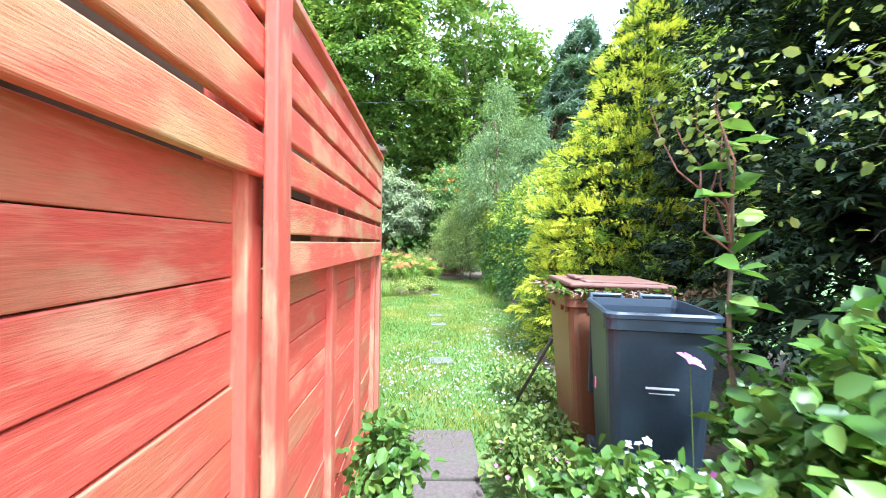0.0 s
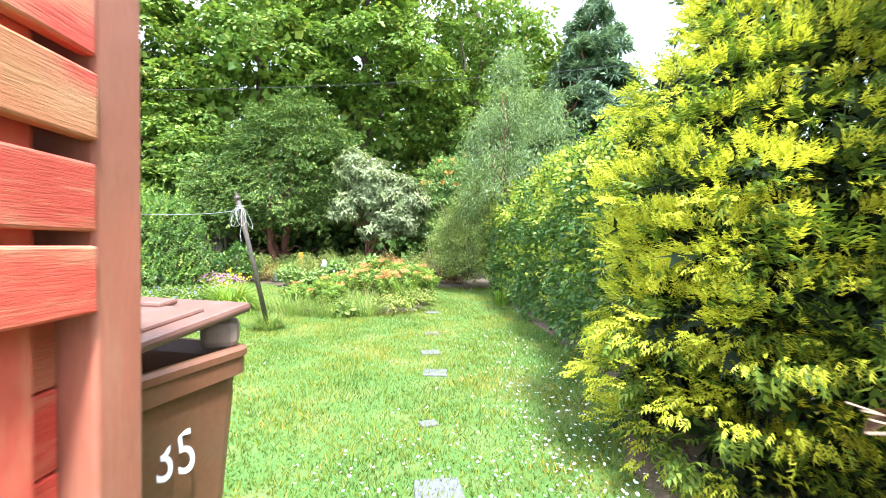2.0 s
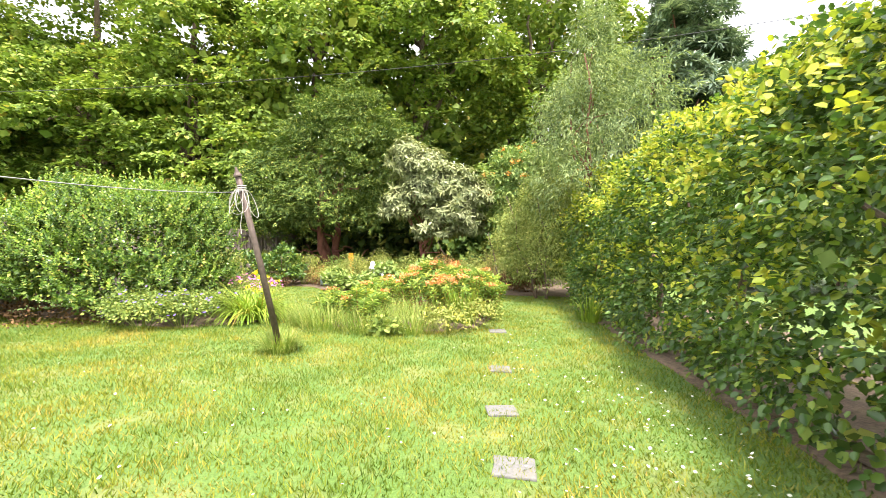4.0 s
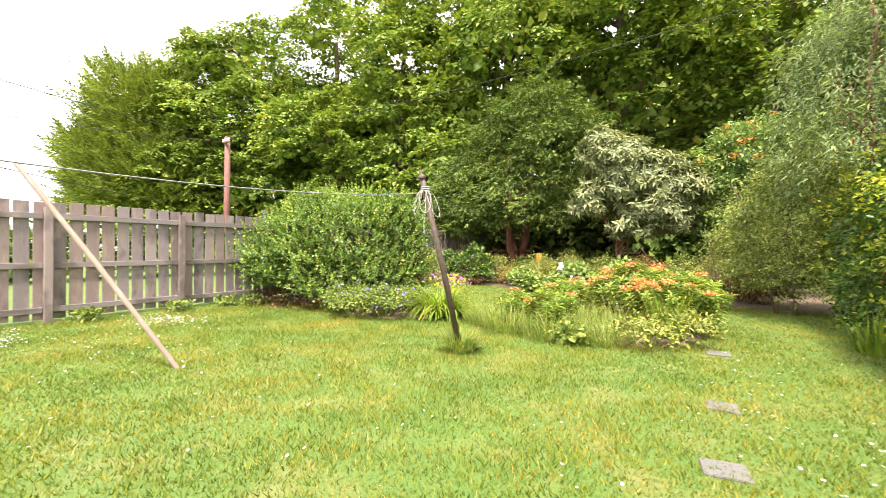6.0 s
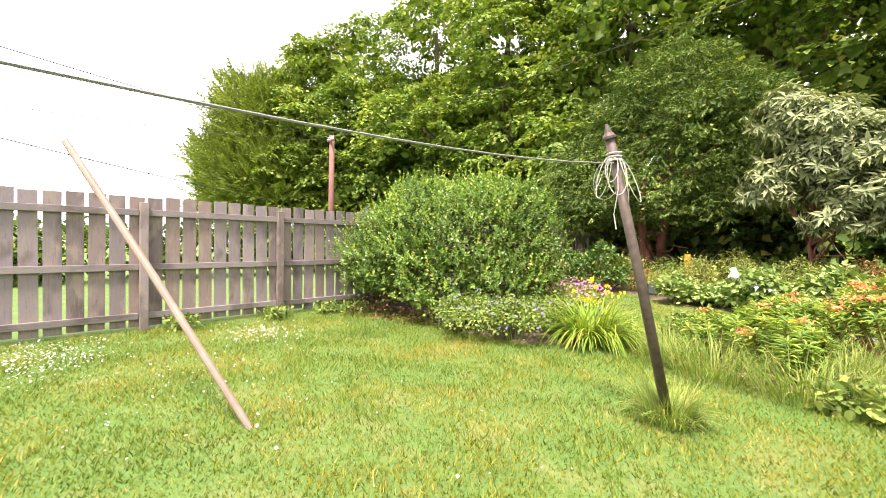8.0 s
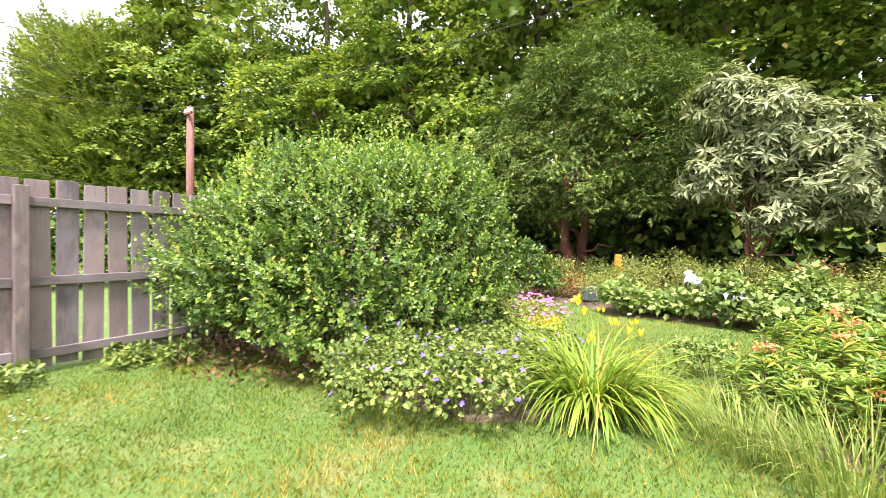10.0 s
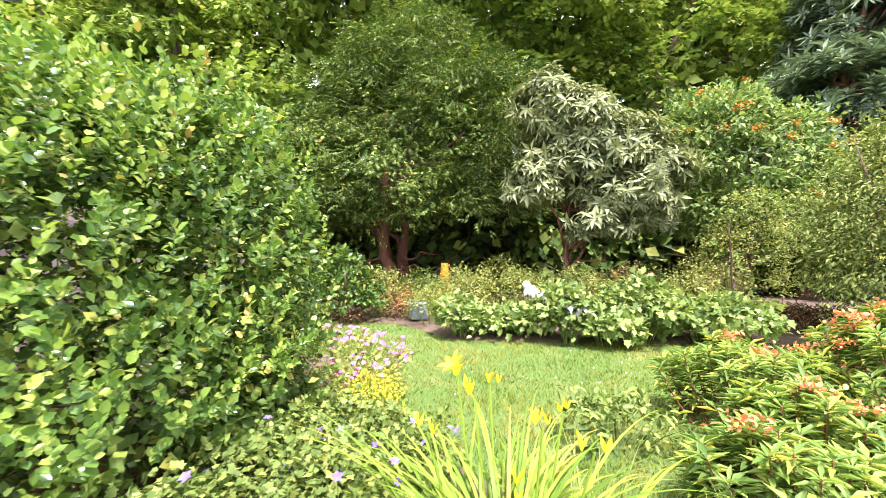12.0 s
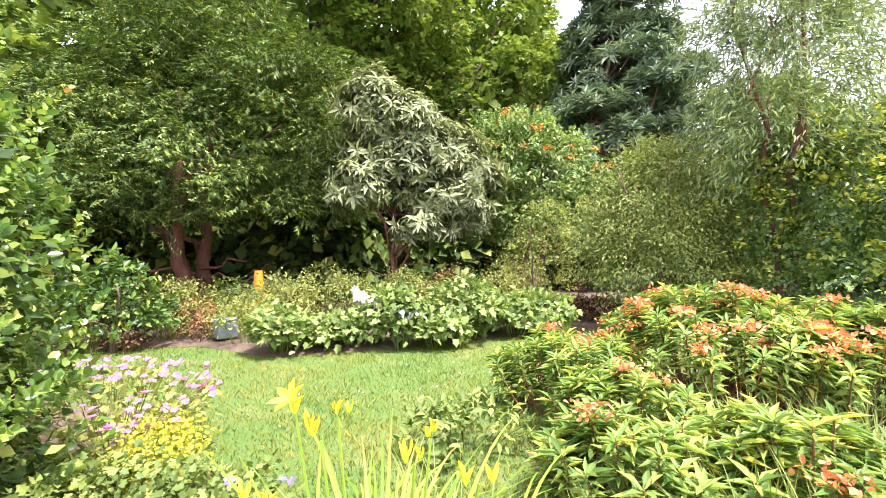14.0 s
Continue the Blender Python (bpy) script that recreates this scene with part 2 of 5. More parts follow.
BEECH = foliage("beech_leaves", [(0, (0.045, 0.11, 0.03)), (0.6, (0.1, 0.2, 0.045)), (0.9, (0.2, 0.31, 0.06)), (1, (0.42, 0.45, 0.08))], 0.35, 0.35, 1.1, 0.5)
BEECH_TIP = foliage("young_beech_leaves", [(0, (0.24, 0.34, 0.05)), (0.6, (0.4, 0.48, 0.065)), (1, (0.58, 0.54, 0.11))], 0.4, 0.4, 1.1)
GLOSSY = foliage("glossy_bush_leaves", [(0, (0.065, 0.15, 0.036)), (0.5, (0.145, 0.27, 0.06)), (0.88, (0.28, 0.42, 0.095)), (1, (0.5, 0.57, 0.18))], 0.28, 0.36, 1.1, 0.65)
GREY_GREEN = foliage("grey_green_leaves", [(0, (0.13, 0.19, 0.06)), (0.6, (0.26, 0.34, 0.105)), (1, (0.42, 0.45, 0.17))], 0.55, 0.3, 1.2)
BUSH_TIP = foliage("young_bush_leaves", [(0, (0.19, 0.31, 0.065)), (0.7, (0.29, 0.43, 0.095)), (0.93, (0.39, 0.48, 0.11)), (1, (0.46, 0.27, 0.12))], 0.4, 0.35, 1.0)
HERB = foliage("herb_leaves", [(0, (0.104, 0.169, 0.049)), (0.6, (0.206, 0.298, 0.083)), (1, (0.383, 0.441, 0.131))], 0.5, 0.3, 1.6)
HERB_PALE = foliage("pale_herb_leaves", [(0, (0.161, 0.218, 0.057)), (0.6, (0.299, 0.356, 0.103)), (1, (0.483, 0.483, 0.184))], 0.55, 0.3, 1.6)
RUST_HERB = foliage("rusty_weed_leaves", [(0, (0.16, 0.2, 0.06)), (0.5, (0.36, 0.24, 0.11)), (1, (0.5, 0.24, 0.13))], 0.6, 0.3, 1.6)
SPURGE = foliage("spurge_leaves", [(0, (0.11, 0.21, 0.055)), (0.6, (0.25, 0.38, 0.09)), (0.9, (0.4, 0.5, 0.11)), (1, (0.62, 0.56, 0.1))], 0.45, 0.35, 1.5)
LILY_LEAF = foliage("lily_leaves", [(0, (0.132, 0.237, 0.032)), (0.6, (0.246, 0.375, 0.048)), (0.9, (0.371, 0.455, 0.079)), (1, (0.347, 0.277, 0.079))], 0.5, 0.3, 1.5)
TUFT_GRASS = foliage("long_grass", [(0, (0.15, 0.25, 0.055)), (0.6, (0.27, 0.37, 0.095)), (0.9, (0.41, 0.45, 0.16)), (1, (0.5, 0.42, 0.2))], 0.6, 0.3, 1.5)
STRAW_GRASS = foliage("straw_grass", [(0, (0.3, 0.24, 0.12)), (1, (0.55, 0.46, 0.26))], 0.7, 0.3, 1.5)
BRAMBLE = foliage("broad_leaves", [(0, (0.071, 0.151, 0.03)), (0.6, (0.141, 0.262, 0.05)), (1, (0.282, 0.403, 0.101))], 0.38, 0.4, 1.6, 0.45)
PURPLE = foliage("purple_petals", [(0, (0.2, 0.13, 0.58)), (1, (0.32, 0.24, 0.74))], 0.6, 0.3, 3)
CROP = foliage("crop_leaves", [(0, (0.132, 0.216, 0.072)), (0.6, (0.288, 0.408, 0.138)), (1, (0.480, 0.576, 0.228))], 0.5, 0.3, 1.5)
PINK = foliage("pink_petals", [(0, (0.7, 0.13, 0.5)), (1, (0.85, 0.3, 0.66))], 0.6, 0.3, 3)
YELLOW = foliage("yellow_petals", [(0, (0.82, 0.68, 0.02)), (1, (0.88, 0.78, 0.05))], 0.5, 0.3, 3)
ORANGE = foliage("coral_bracts", [(0, (0.8, 0.24, 0.1)), (0.7, (0.86, 0.36, 0.17)), (1, (0.86, 0.52, 0.15))], 0.6, 0.3, 3)
FROTH = foliage("frothy_yellow_flowers", [(0, (0.34, 0.38, 0.04)), (0.6, (0.52, 0.54, 0.05)), (1, (0.7, 0.66, 0.08))], 0.6, 0.3, 2)
BERRY = foliage("rowan_berries", [(0, (0.7, 0.2, 0.03)), (1, (0.8, 0.32, 0.05))], 0.4, 0.1, 3)
DAISY = foliage("daisy_petals", [(0, (0.7, 0.72, 0.66)), (1, (0.82, 0.82, 0.78))], 0.7, 0.2, 3)


# ---------------------------------------------------------------- builders
def thing(name, x, y, z=0.0, label="", category="", group="", kind="", turn=0.0):
    ob = new(name)
    ob.empty_display_size = 0.1
    ob.matrix_basis = pose(x, y, z, 0, 0, turn)
    return tagged(ob, label, category, group, kind)


def part(name, bm, mat, parent=None, label="", smooth=False):
    if isinstance(bm, bpy.types.Mesh):
        me = bm
    else:
        me = bpy.data.meshes.new(name)
        bm.to_mesh(me)
        bm.free()
    if not me.materials:
        me.materials.append(mat)
    if smooth:
        me.polygons.foreach_set("use_smooth", [True] * len(me.polygons))
    ob = new(name, me)
    ob.parent = parent
    return tagged(ob, label)


def add_box(bm, c, s, bevel=0.0, turn=None):
    r = bmesh.ops.create_cube(bm, size=1.0)["verts"]
    m = Matrix.Translation(c) @ (turn or Matrix()) @ Matrix.Diagonal((*s, 1))
    bmesh.ops.transform(bm, matrix=m, verts=r)
    if bevel:
        edges = list({e for v in r for e in v.link_edges})
        bmesh.ops.bevel(bm, geom=edges, offset=bevel, segments=2, affect="EDGES", profile=0.5)
    return bm


def box(c, s, bevel=0.0, turn=None):
    return add_box(bmesh.new(), c, s, bevel, turn)


def add_tube(bm, pts, radii, seg=8, caps=True):
    pts = [Vector(p) for p in pts]
    rings = []
    for i, p in enumerate(pts):
        d = (pts[min(i + 1, len(pts) - 1)] - pts[max(i - 1, 0)]).normalized()
        u = d.cross(Vector((0.31, 0.17, 0.93)))
        if u.length < 1e-3:
            u = d.cross(Vector((1, 0, 0)))
        u.normalize()
        v = d.cross(u)
        r = radii[i] if isinstance(radii, (list, tuple)) else radii
        rings.append([bm.verts.new(p + r * (math.cos(2 * math.pi * k / seg) * u + math.sin(2 * math.pi * k / seg) * v)) for k in range(seg)])
    for a, b in zip(rings, rings[1:]):
        for k in range(seg):
            bm.faces.new((a[k], a[(k + 1) % seg], b[(k + 1) % seg], b[k]))
    if caps:
        bm.faces.new(rings[0][::-1])
        bm.faces.new(rings[-1])
    return bm


def tube(pts, radii, seg=8):
    return add_tube(bmesh.new(), pts, radii, seg)


def unit(a):
    return a / np.maximum(np.linalg.norm(a, axis=1, keepdims=True), 1e-9)


def raw_mesh(name, verts, faces):
    """verts (n, 3); faces (m, k) with k corners each."""
    me = bpy.data.meshes.new(name)
    n, k = faces.shape
    me.vertices.add(len(verts))
    me.vertices.foreach_set("co", verts.astype(np.float32).ravel())
    me.loops.add(n * k)
    me.loops.foreach_set("vertex_index", faces.astype(np.int32).ravel())
    me.polygons.add(n)
    me.polygons.foreach_set("loop_start", np.arange(0, n * k, k, dtype=np.int32))
    me.update(calc_edges=True)
    return me


def spray_template():
    v, f = [], []
    for u, side, out, ahead in ((0.0, 1, 0.34, 0.22), (0.05, -1, 0.36, 0.22), (0.25, 1, 0.4, 0.25), (0.3, -1, 0.38, 0.25), (0.5, 1, 0.28, 0.25), (0.55, -1, 0.26, 0.25), (0.3, 0, 0.0, 0.7)):
        i = len(v)
        v += [(u, -0.06, 0), (u + 0.16, 0.06, 0.01), (u + ahead + 0.05, side * out + 0.02, -0.06 * abs(side) - 0.05)]
        f.append((i, i + 1, i + 2))
    return np.array(v), np.array(f)


TEMPLATES = {
    "kite": (np.array([(0, 0, 0), (0.45, 0.5, 0.1), (1, 0, -0.08), (0.45, -0.5, 0.1)]), np.array([(0, 2, 1), (0, 3, 2)])),
    "oval": (np.array([(0, 0, 0), (0.25, 0.42, 0.07), (0.68, 0.42, 0.05), (1, 0, -0.12), (0.68, -0.42, 0.05), (0.25, -0.42, 0.07)]), np.array([(0, 3, 2, 1), (0, 5, 4, 3)])),
    "spray": spray_template(),
    "lobed": (np.array([(0, 0, 0), (0.1, 0.45, 0.06), (0.42, 0.3, 0.02), (0.55, 0.5, 0.05), (0.72, 0.2, 0.0), (1, 0, -0.1), (0.72, -0.2, 0.0), (0.55, -0.5, 0.05), (0.42, -0.3, 0.02), (0.1, -0.45, 0.06)]),
              np.array([(0, 2, 1), (0, 4, 2), (2, 4, 3), (0, 5, 4), (0, 6, 5), (0, 8, 6), (8, 7, 6), (0, 9, 8)])),
}


def leaves(name, P, A, N, length, width, mat, parent=None, shape="kite", label="", spread=0.35, rng=None):
    """One mesh of many leaves: P bases, A the way each leaf points, N the way its face looks."""
    rng = rng or np.random.default_rng(5)
    A = unit(A)
    N = unit(N - A * np.sum(A * N, axis=1, keepdims=True))
    S = np.cross(A, N)
    tv, tf = TEMPLATES[shape]
    n, k = len(P), len(tv)
    size = 1 + spread * rng.uniform(-1, 1, (n, 1, 1))
    L, W = length * size, width * size
    verts = P[:, None] + L * tv[None, :, 0:1] * A[:, None] + W * tv[None, :, 1:2] * S[:, None] + L * tv[None, :, 2:3] * N[:, None]
    faces = (np.arange(n) * k)[:, None, None] + tf[None]
    return part(name, raw_mesh(name, verts.reshape(-1, 3), faces.reshape(-1, tf.shape[1])), mat, parent, label)


def shell_points(blobs, n, rng, shell=(0.75, 1.02), under=-0.6):
    """Places and outward ways on the skins of overlapping ellipsoids (x, y, z, rx, ry, rz), roughened so that the outline is uneven."""
    B = np.array(blobs, float)
    w = (B[:, 3] * B[:, 4] + B[:, 3] * B[:, 5] + B[:, 4] * B[:, 5])
    out_p, out_o, have = [], [], 0
    while have < n:
        m = 2 * n
        i = rng.choice(len(B), m, p=w / w.sum())
        d = unit(rng.normal(size=(m, 3)))
        d[:, 2] = np.where(d[:, 2] < under, -d[:, 2], d[:, 2])
        wob = 1 + 0.1 * np.sin(5 * d[:, 0] + 3 * d[:, 2] + i) + 0.08 * np.sin(9 * d[:, 1] + 7 * d[:, 2] + 2 * i)
        p = B[i, :3] + d * B[i, 3:] * (rng.uniform(*shell, m) * wob)[:, None]
        inside = np.zeros(m, bool)
        for j in range(len(B)):
            q = np.sum(((p - B[j, :3]) / B[j, 3:]) ** 2, axis=1)
            inside |= (q < 0.45) & (i != j)
        keep = ~inside & (p[:, 2] > 0.02)
        out_p.append(p[keep])
        out_o.append(unit(d[keep] / B[i[keep], 3:]))
        have += keep.sum()
    return np.concatenate(out_p)[:n], np.concatenate(out_o)[:n]


def hollow(C, O, size, cut):
    """Drops growth from some stretches of a crown, so that dark hollows show between the boughs."""
    q = C / size
    f = np.sin(q[:, 0] * 2.1 + 1.3 * np.sin(q[:, 1] * 1.7)) + np.sin(q[:, 1] * 2.3 + 1.1 * np.sin(q[:, 2] * 1.9)) + np.sin(q[:, 2] * 2.6 + 1.2 * np.sin(q[:, 0] * 1.5))
    k = f > cut
    return C[k], O[k]


def tufts(C, O, per, rad, rng, droop=0.2, flat=0.6, up=0.7, out=0.6, wild=0.7):
    """Leaves in clumps round each place: bases, ways and faces."""
    n = len(C) * per
    C, O = np.repeat(C, per, 0), np.repeat(O, per, 0)
    r = rng.normal(size=(n, 3)) * rad * 0.6
    r[:, 2] *= flat
    P = C + r
    A = O * out + unit(rng.normal(size=(n, 3))) * wild + np.array((0, 0, -droop))
    N = O * 0.5 + np.array((0, 0, up)) + rng.normal(size=(n, 3)) * 0.45
    return P, A, N


def boughs(C, O, per, rad, rng, droop=0.35, dome=0.35):
    """Leaves laid like shingles on the upper side of flattened boughs that reach outward: bases, ways and faces."""
    n = len(C)
    flat = O * np.array((1, 1, 0.15)) + rng.normal(size=(n, 3)) * 0.2
    H = unit(flat)
    S = unit(np.cross(H, np.array((0, 0, 1.0))))
    U = np.cross(S, H)
    size = rad * rng.uniform(0.6, 1.35, (n, 1))
    C, H, S, U, size, O = (np.repeat(v, per, 0) for v in (C, H, S, U, size, O))
    m = n * per
    a, q = rng.uniform(0, 2 * math.pi, (m, 1)), np.sqrt(rng.uniform(0, 1, (m, 1)))
    x, y = q * np.cos(a), q * np.sin(a) * 0.8
    z = dome * (1 - q * q) + rng.normal(size=(m, 1)) * 0.1
    P = C + size * (H * x + S * y + U * z) - np.array((0, 0, 1.0)) * size * droop * np.maximum(x, 0) ** 2
    A = H * (0.35 + 0.8 * x) + S * y * 0.9 - U * 0.25 + rng.normal(size=(m, 3)) * 0.3
    N = U + H * 0.35 * (x + 0.6) + S * 0.35 * y + rng.normal(size=(m, 3)) * 0.25
    return P, A, N


def sprigs(C, O, per, length, rng, rise=0.5):
    """Short leafy twigs: leaves in a spiral along each, looking outward and up."""
    n = len(C)
    D = unit(O * 0.8 + np.array((0, 0, rise)) + rng.normal(size=(n, 3)) * 0.35)
    side = unit(np.cross(D, rng.normal(size=(n, 3))))
    other = np.cross(D, side)
    L = length * rng.uniform(0.5, 1.4, (n, 1))
    Ps, As, Ns = [], [], []
    for k in range(per):
        t = k / max(per - 1, 1)
        a = 2.4 * k + rng.uniform(-0.3, 0.3, (n, 1))
        ray = side * np.cos(a) + other * np.sin(a)
        Ps.append(C + D * L * (t - 0.35))
        As.append(ray * (1.0 - 0.6 * t) + D * (0.3 + 0.7 * t))
        Ns.append(D * 0.8 + O * 0.4 + np.array((0, 0, 0.35)) - ray * 0.3 + rng.normal(size=(n, 3)) * 0.2)
    return np.concatenate(Ps), np.concatenate(As), np.concatenate(Ns)


def whorls(C, O, per, rng, spread=1.0, droop=0.1, along=0.0):
    """Rosettes: leaves that stand round the tip of each twig."""
    n = len(C)
    side = unit(np.cross(O, rng.normal(size=(n, 3))))
    other = np.cross(O, side)
    Ps, As, Ns = [], [], []
    for k in range(per):
        a = 2 * math.pi * (k * 0.382) + rng.uniform(-0.2, 0.2, (n, 1))
        ray = side * np.cos(a) + other * np.sin(a)
        t = k / max(per - 1, 1)
        Ps.append(C - O * along * t)
        As.append(ray * spread + O * (0.75 - 0.7 * t) + np.array((0, 0, -droop)))
        Ns.append(O * 0.9 + np.array((0, 0, 0.4)) - ray * 0.2)
    return np.concatenate(Ps), np.concatenate(As), np.concatenate(Ns)


def ribbons(name, B, heading, length, lean, width, mat, parent=None, rng=None, seg=5, label="", droop=1.0):
    """Arching blades: B bases, heading in radians, lean 0 upright to 1 flat."""
    rng = rng or np.random.default_rng(3)
    n = len(B)
    t = np.linspace(0, 1, seg + 1)[None, :]
    L = length[:, None]
    bend = lean[:, None]
    ang = bend * 0.5 + bend * droop * 1.9 * t
    step = L / seg
    dx = np.cumsum(np.sin(ang) * step, 1) - np.sin(ang) * step
    dz = np.cumsum(np.cos(ang) * step, 1) - np.cos(ang) * step
    hx, hy = np.cos(heading)[:, None], np.sin(heading)[:, None]
    c = np.stack([B[:, 0:1] + dx * hx, B[:, 1:2] + dx * hy, np.maximum(B[:, 2:3] + dz, 0.006)], -1)
    w = (width * (1.02 - t ** 1.6) * 0.5)[..., None]
    s = np.stack([-hy, hx, 0 * hx], -1)
    verts = np.stack([c - w * s, c + w * s], 2).reshape(n, -1, 3)
    k = 2 * (seg + 1)
    f = np.array([(2 * i, 2 * i + 1, 2 * i + 3, 2 * i + 2) for i in range(seg)])
    faces = (np.arange(n) * k)[:, None, None] + f[None]
    return part(name, raw_mesh(name, verts.reshape(-1, 3), faces.reshape(-1, 4)), mat, parent, label)


def limb(bm, a, b, r0, r1, rng, seg=7, steps=6, wander=0.08):
    a, b = Vector(a), Vector(b)
    d = (b - a).length
    pts, rad = [], []
    for i in range(steps + 1):
        t = i / steps
        p = a.lerp(b, t)
        if 0 < i < steps:
            p += Vector(rng.normal(size=3) * wander * d * 0.5)
        pts.append(p)
        rad.append(r0 + (r1 - r0) * t)
    add_tube(bm, pts, rad, seg)
    return pts


def woody(parent, base, top, r, blobs, rng, mat, stems=1, name="trunk"):
    """A tapered trunk (or several stems) and limbs that run out into the crown."""
    bx, by, bz = base
    for s in range(stems):
        bm = bmesh.new()
        off = Vector((rng.normal() * 0.25 * (stems > 1), rng.normal() * 0.2 * (stems > 1), 0))
        tp = Vector(top) + off * 3.0
        pts = limb(bm, Vector((bx, by, bz - 0.1)) + off, tp, r, r * 0.25, rng, 9, 7, 0.04)
        add_tube(bm, [Vector((bx, by, bz - 0.1)) + off, Vector((bx, by, bz + 0.25)) + off], [r * 1.5, r], 9)
        part(name, bm, mat, parent, smooth=True)
        for b in blobs[s::stems]:
            bm = bmesh.new()
            start = pts[2 + int(rng.integers(0, 4))]
            limb(bm, start, Vector(b[:3]), r * 0.4, r * 0.08, rng, 6, 5, 0.12)
            part("limb", bm, mat, parent, smooth=True)


# ---------------------------------------------------------------- ground
def ground_sheet():
    g = np.concatenate([-np.geomspace(14, 400, 14)[::-1], np.linspace(-12, 12, 25), np.geomspace(14, 400, 14)])
    X, Y = np.meshgrid(g - 2, g + 9)
    Z = 0 * X
    far = np.maximum(0, np.hypot(X + 2, Y - 9) - 30)
    Z -= 0.004 * far
    k = len(g)
    verts = np.stack([X, Y, Z], -1).reshape(-1, 3)
    i = np.arange(k - 1)
    a = (i[:, None] * k + i[None]).ravel()
    return part("ground", raw_mesh("ground", verts, np.stack([a, a + 1, a + k + 1, a + k], 1)), LAWN)


tagged(ground_sheet(), "mown green lawn with yellowed patches and clover", "lawn", kind="structure")


def patch(name, outline, z, mat, label):
    """A low mound of soil with a soft, uneven rim."""
    BEDS.append(outline)
    bm = bmesh.new()
    cx = sum(p[0] for p in outline) / len(outline)
    cy = sum(p[1] for p in outline) / len(outline)
    ring = []
    n = len(outline)
    for i in range(n * 6):
        a, b, t = outline[i // 6], outline[(i // 6 + 1) % n], (i % 6) / 6
        w = 0.08 * noise.noise((i * 0.37, cx, cy))
        ring.append((a[0] + (b[0] - a[0]) * t + w, a[1] + (b[1] - a[1]) * t + w))
    rows = []
    for f, h in ((1.0, 0.004), (0.93, 0.6 * z), (0.6, z), (0.25, z * 1.1)):
        rows.append([bm.verts.new((cx + (x - cx) * f, cy + (y - cy) * f, h + 0.015 * (f < 0.95) * noise.noise((x * 3, y * 3, f)))) for x, y in ring])
    for r, q in zip(rows, rows[1:]):
        for i in range(len(ring)):
            j = (i + 1) % len(ring)
            bm.faces.new((r[i], r[j], q[j], q[i]))
    bm.faces.new(rows[-1])
    ob = part(name, bm, mat, smooth=True)
    return tagged(ob, label, "flower bed", kind="structure")


BEDS = []
patch("flower_bed", [(-2.7, 10.8), (-2.0, 10.5), (-0.6, 10.3), (0.0, 10.8), (0.25, 11.8), (0.1, 13.0), (-1.2, 13.0), (-2.6, 12.0)], 0.06, SOIL, "brown soil of the island flower bed")
patch("flower_bed", [(-8.1, 10.65), (-6.2, 10.6), (-5.4, 10.2), (-4.4, 10.15), (-3.6, 10.65), (-3.45, 11.3), (-4.3, 12.3), (-4.8, 13.7), (-6.0, 14.6), (-8.1, 15.0)], 0.06, SOIL, "brown soil under the big glossy bush")
patch("flower_bed", [(-8.1, 17.2), (-5.2, 16.8), (-4.2, 15.45), (-2.0, 15.35), (0.0, 15.4), (2.6, 15.2), (6.5, 21.5), (-8.1, 23)], 0.06, SOIL, "dry soil of the deep bed under the trees")
patch("flower_bed", [(1.15, 2.5), (1.4, 4.9), (1.98, 6.2), (2.0, 8), (1.95, 10), (1.9, 13.5), (4.6, 13.5), (4.6, 0.6), (0.75, 0.9)], 0.03, SOIL, "bare dry soil along the hedge foot")


def grass_sheet():
    rng = np.random.default_rng(11)
    n = 420000
    x, y = rng.uniform(-8.4, 2.1, n), rng.uniform(2.6, 17.2, n)
    near = np.minimum(np.hypot(x - 0.2, y - 5.5), np.hypot(x + 3.4, y - 8.0))
    keep = rng.uniform(0, 1, n) < np.clip(1.25 - near / 9, 0.35, 1)
    bare = np.zeros(n, bool)
    for outline in BEDS:
        hit = np.zeros(n, bool)
        q = outline[-1]
        for p in outline:
            if p[1] != q[1]:
                hit ^= ((p[1] > y) != (q[1] > y)) & (x < (q[0] - p[0]) * (y - p[1]) / (q[1] - p[1]) + p[0])
            q = p
        bare |= hit
    keep &= ~bare | (rng.uniform(0, 1, n) < 0.06)
    x, y = x[keep], y[keep]
    m = len(x)
    clump = 0.75 + 0.5 * np.sin(x * 5.1 + 2 * np.sin(y * 3.3)) * np.sin(y * 4.7)
    h = rng.uniform(0.014, 0.04, m) * clump + 0.012
    a = rng.uniform(0, 2 * math.pi, m)
    lean = rng.uniform(0.2, 1.1, m) * h
    b = rng.uniform(0, 2 * math.pi, m)
    w = rng.uniform(0.003, 0.0055, m)
    base = np.stack([x, y, 0 * x], 1)
    s = np.stack([np.cos(a) * w, np.sin(a) * w, 0 * a], 1)
    tip = base + np.stack([np.cos(b) * lean, np.sin(b) * lean, h], 1)
    verts = np.stack([base - s, base + s, tip], 1).reshape(-1, 3)
    ob = part("grass", raw_mesh("grass", verts, np.arange(3 * m).reshape(m, 3)), GRASS)
    tagged(ob, "short mown grass blades of the lawn", "grass", kind="stuff")


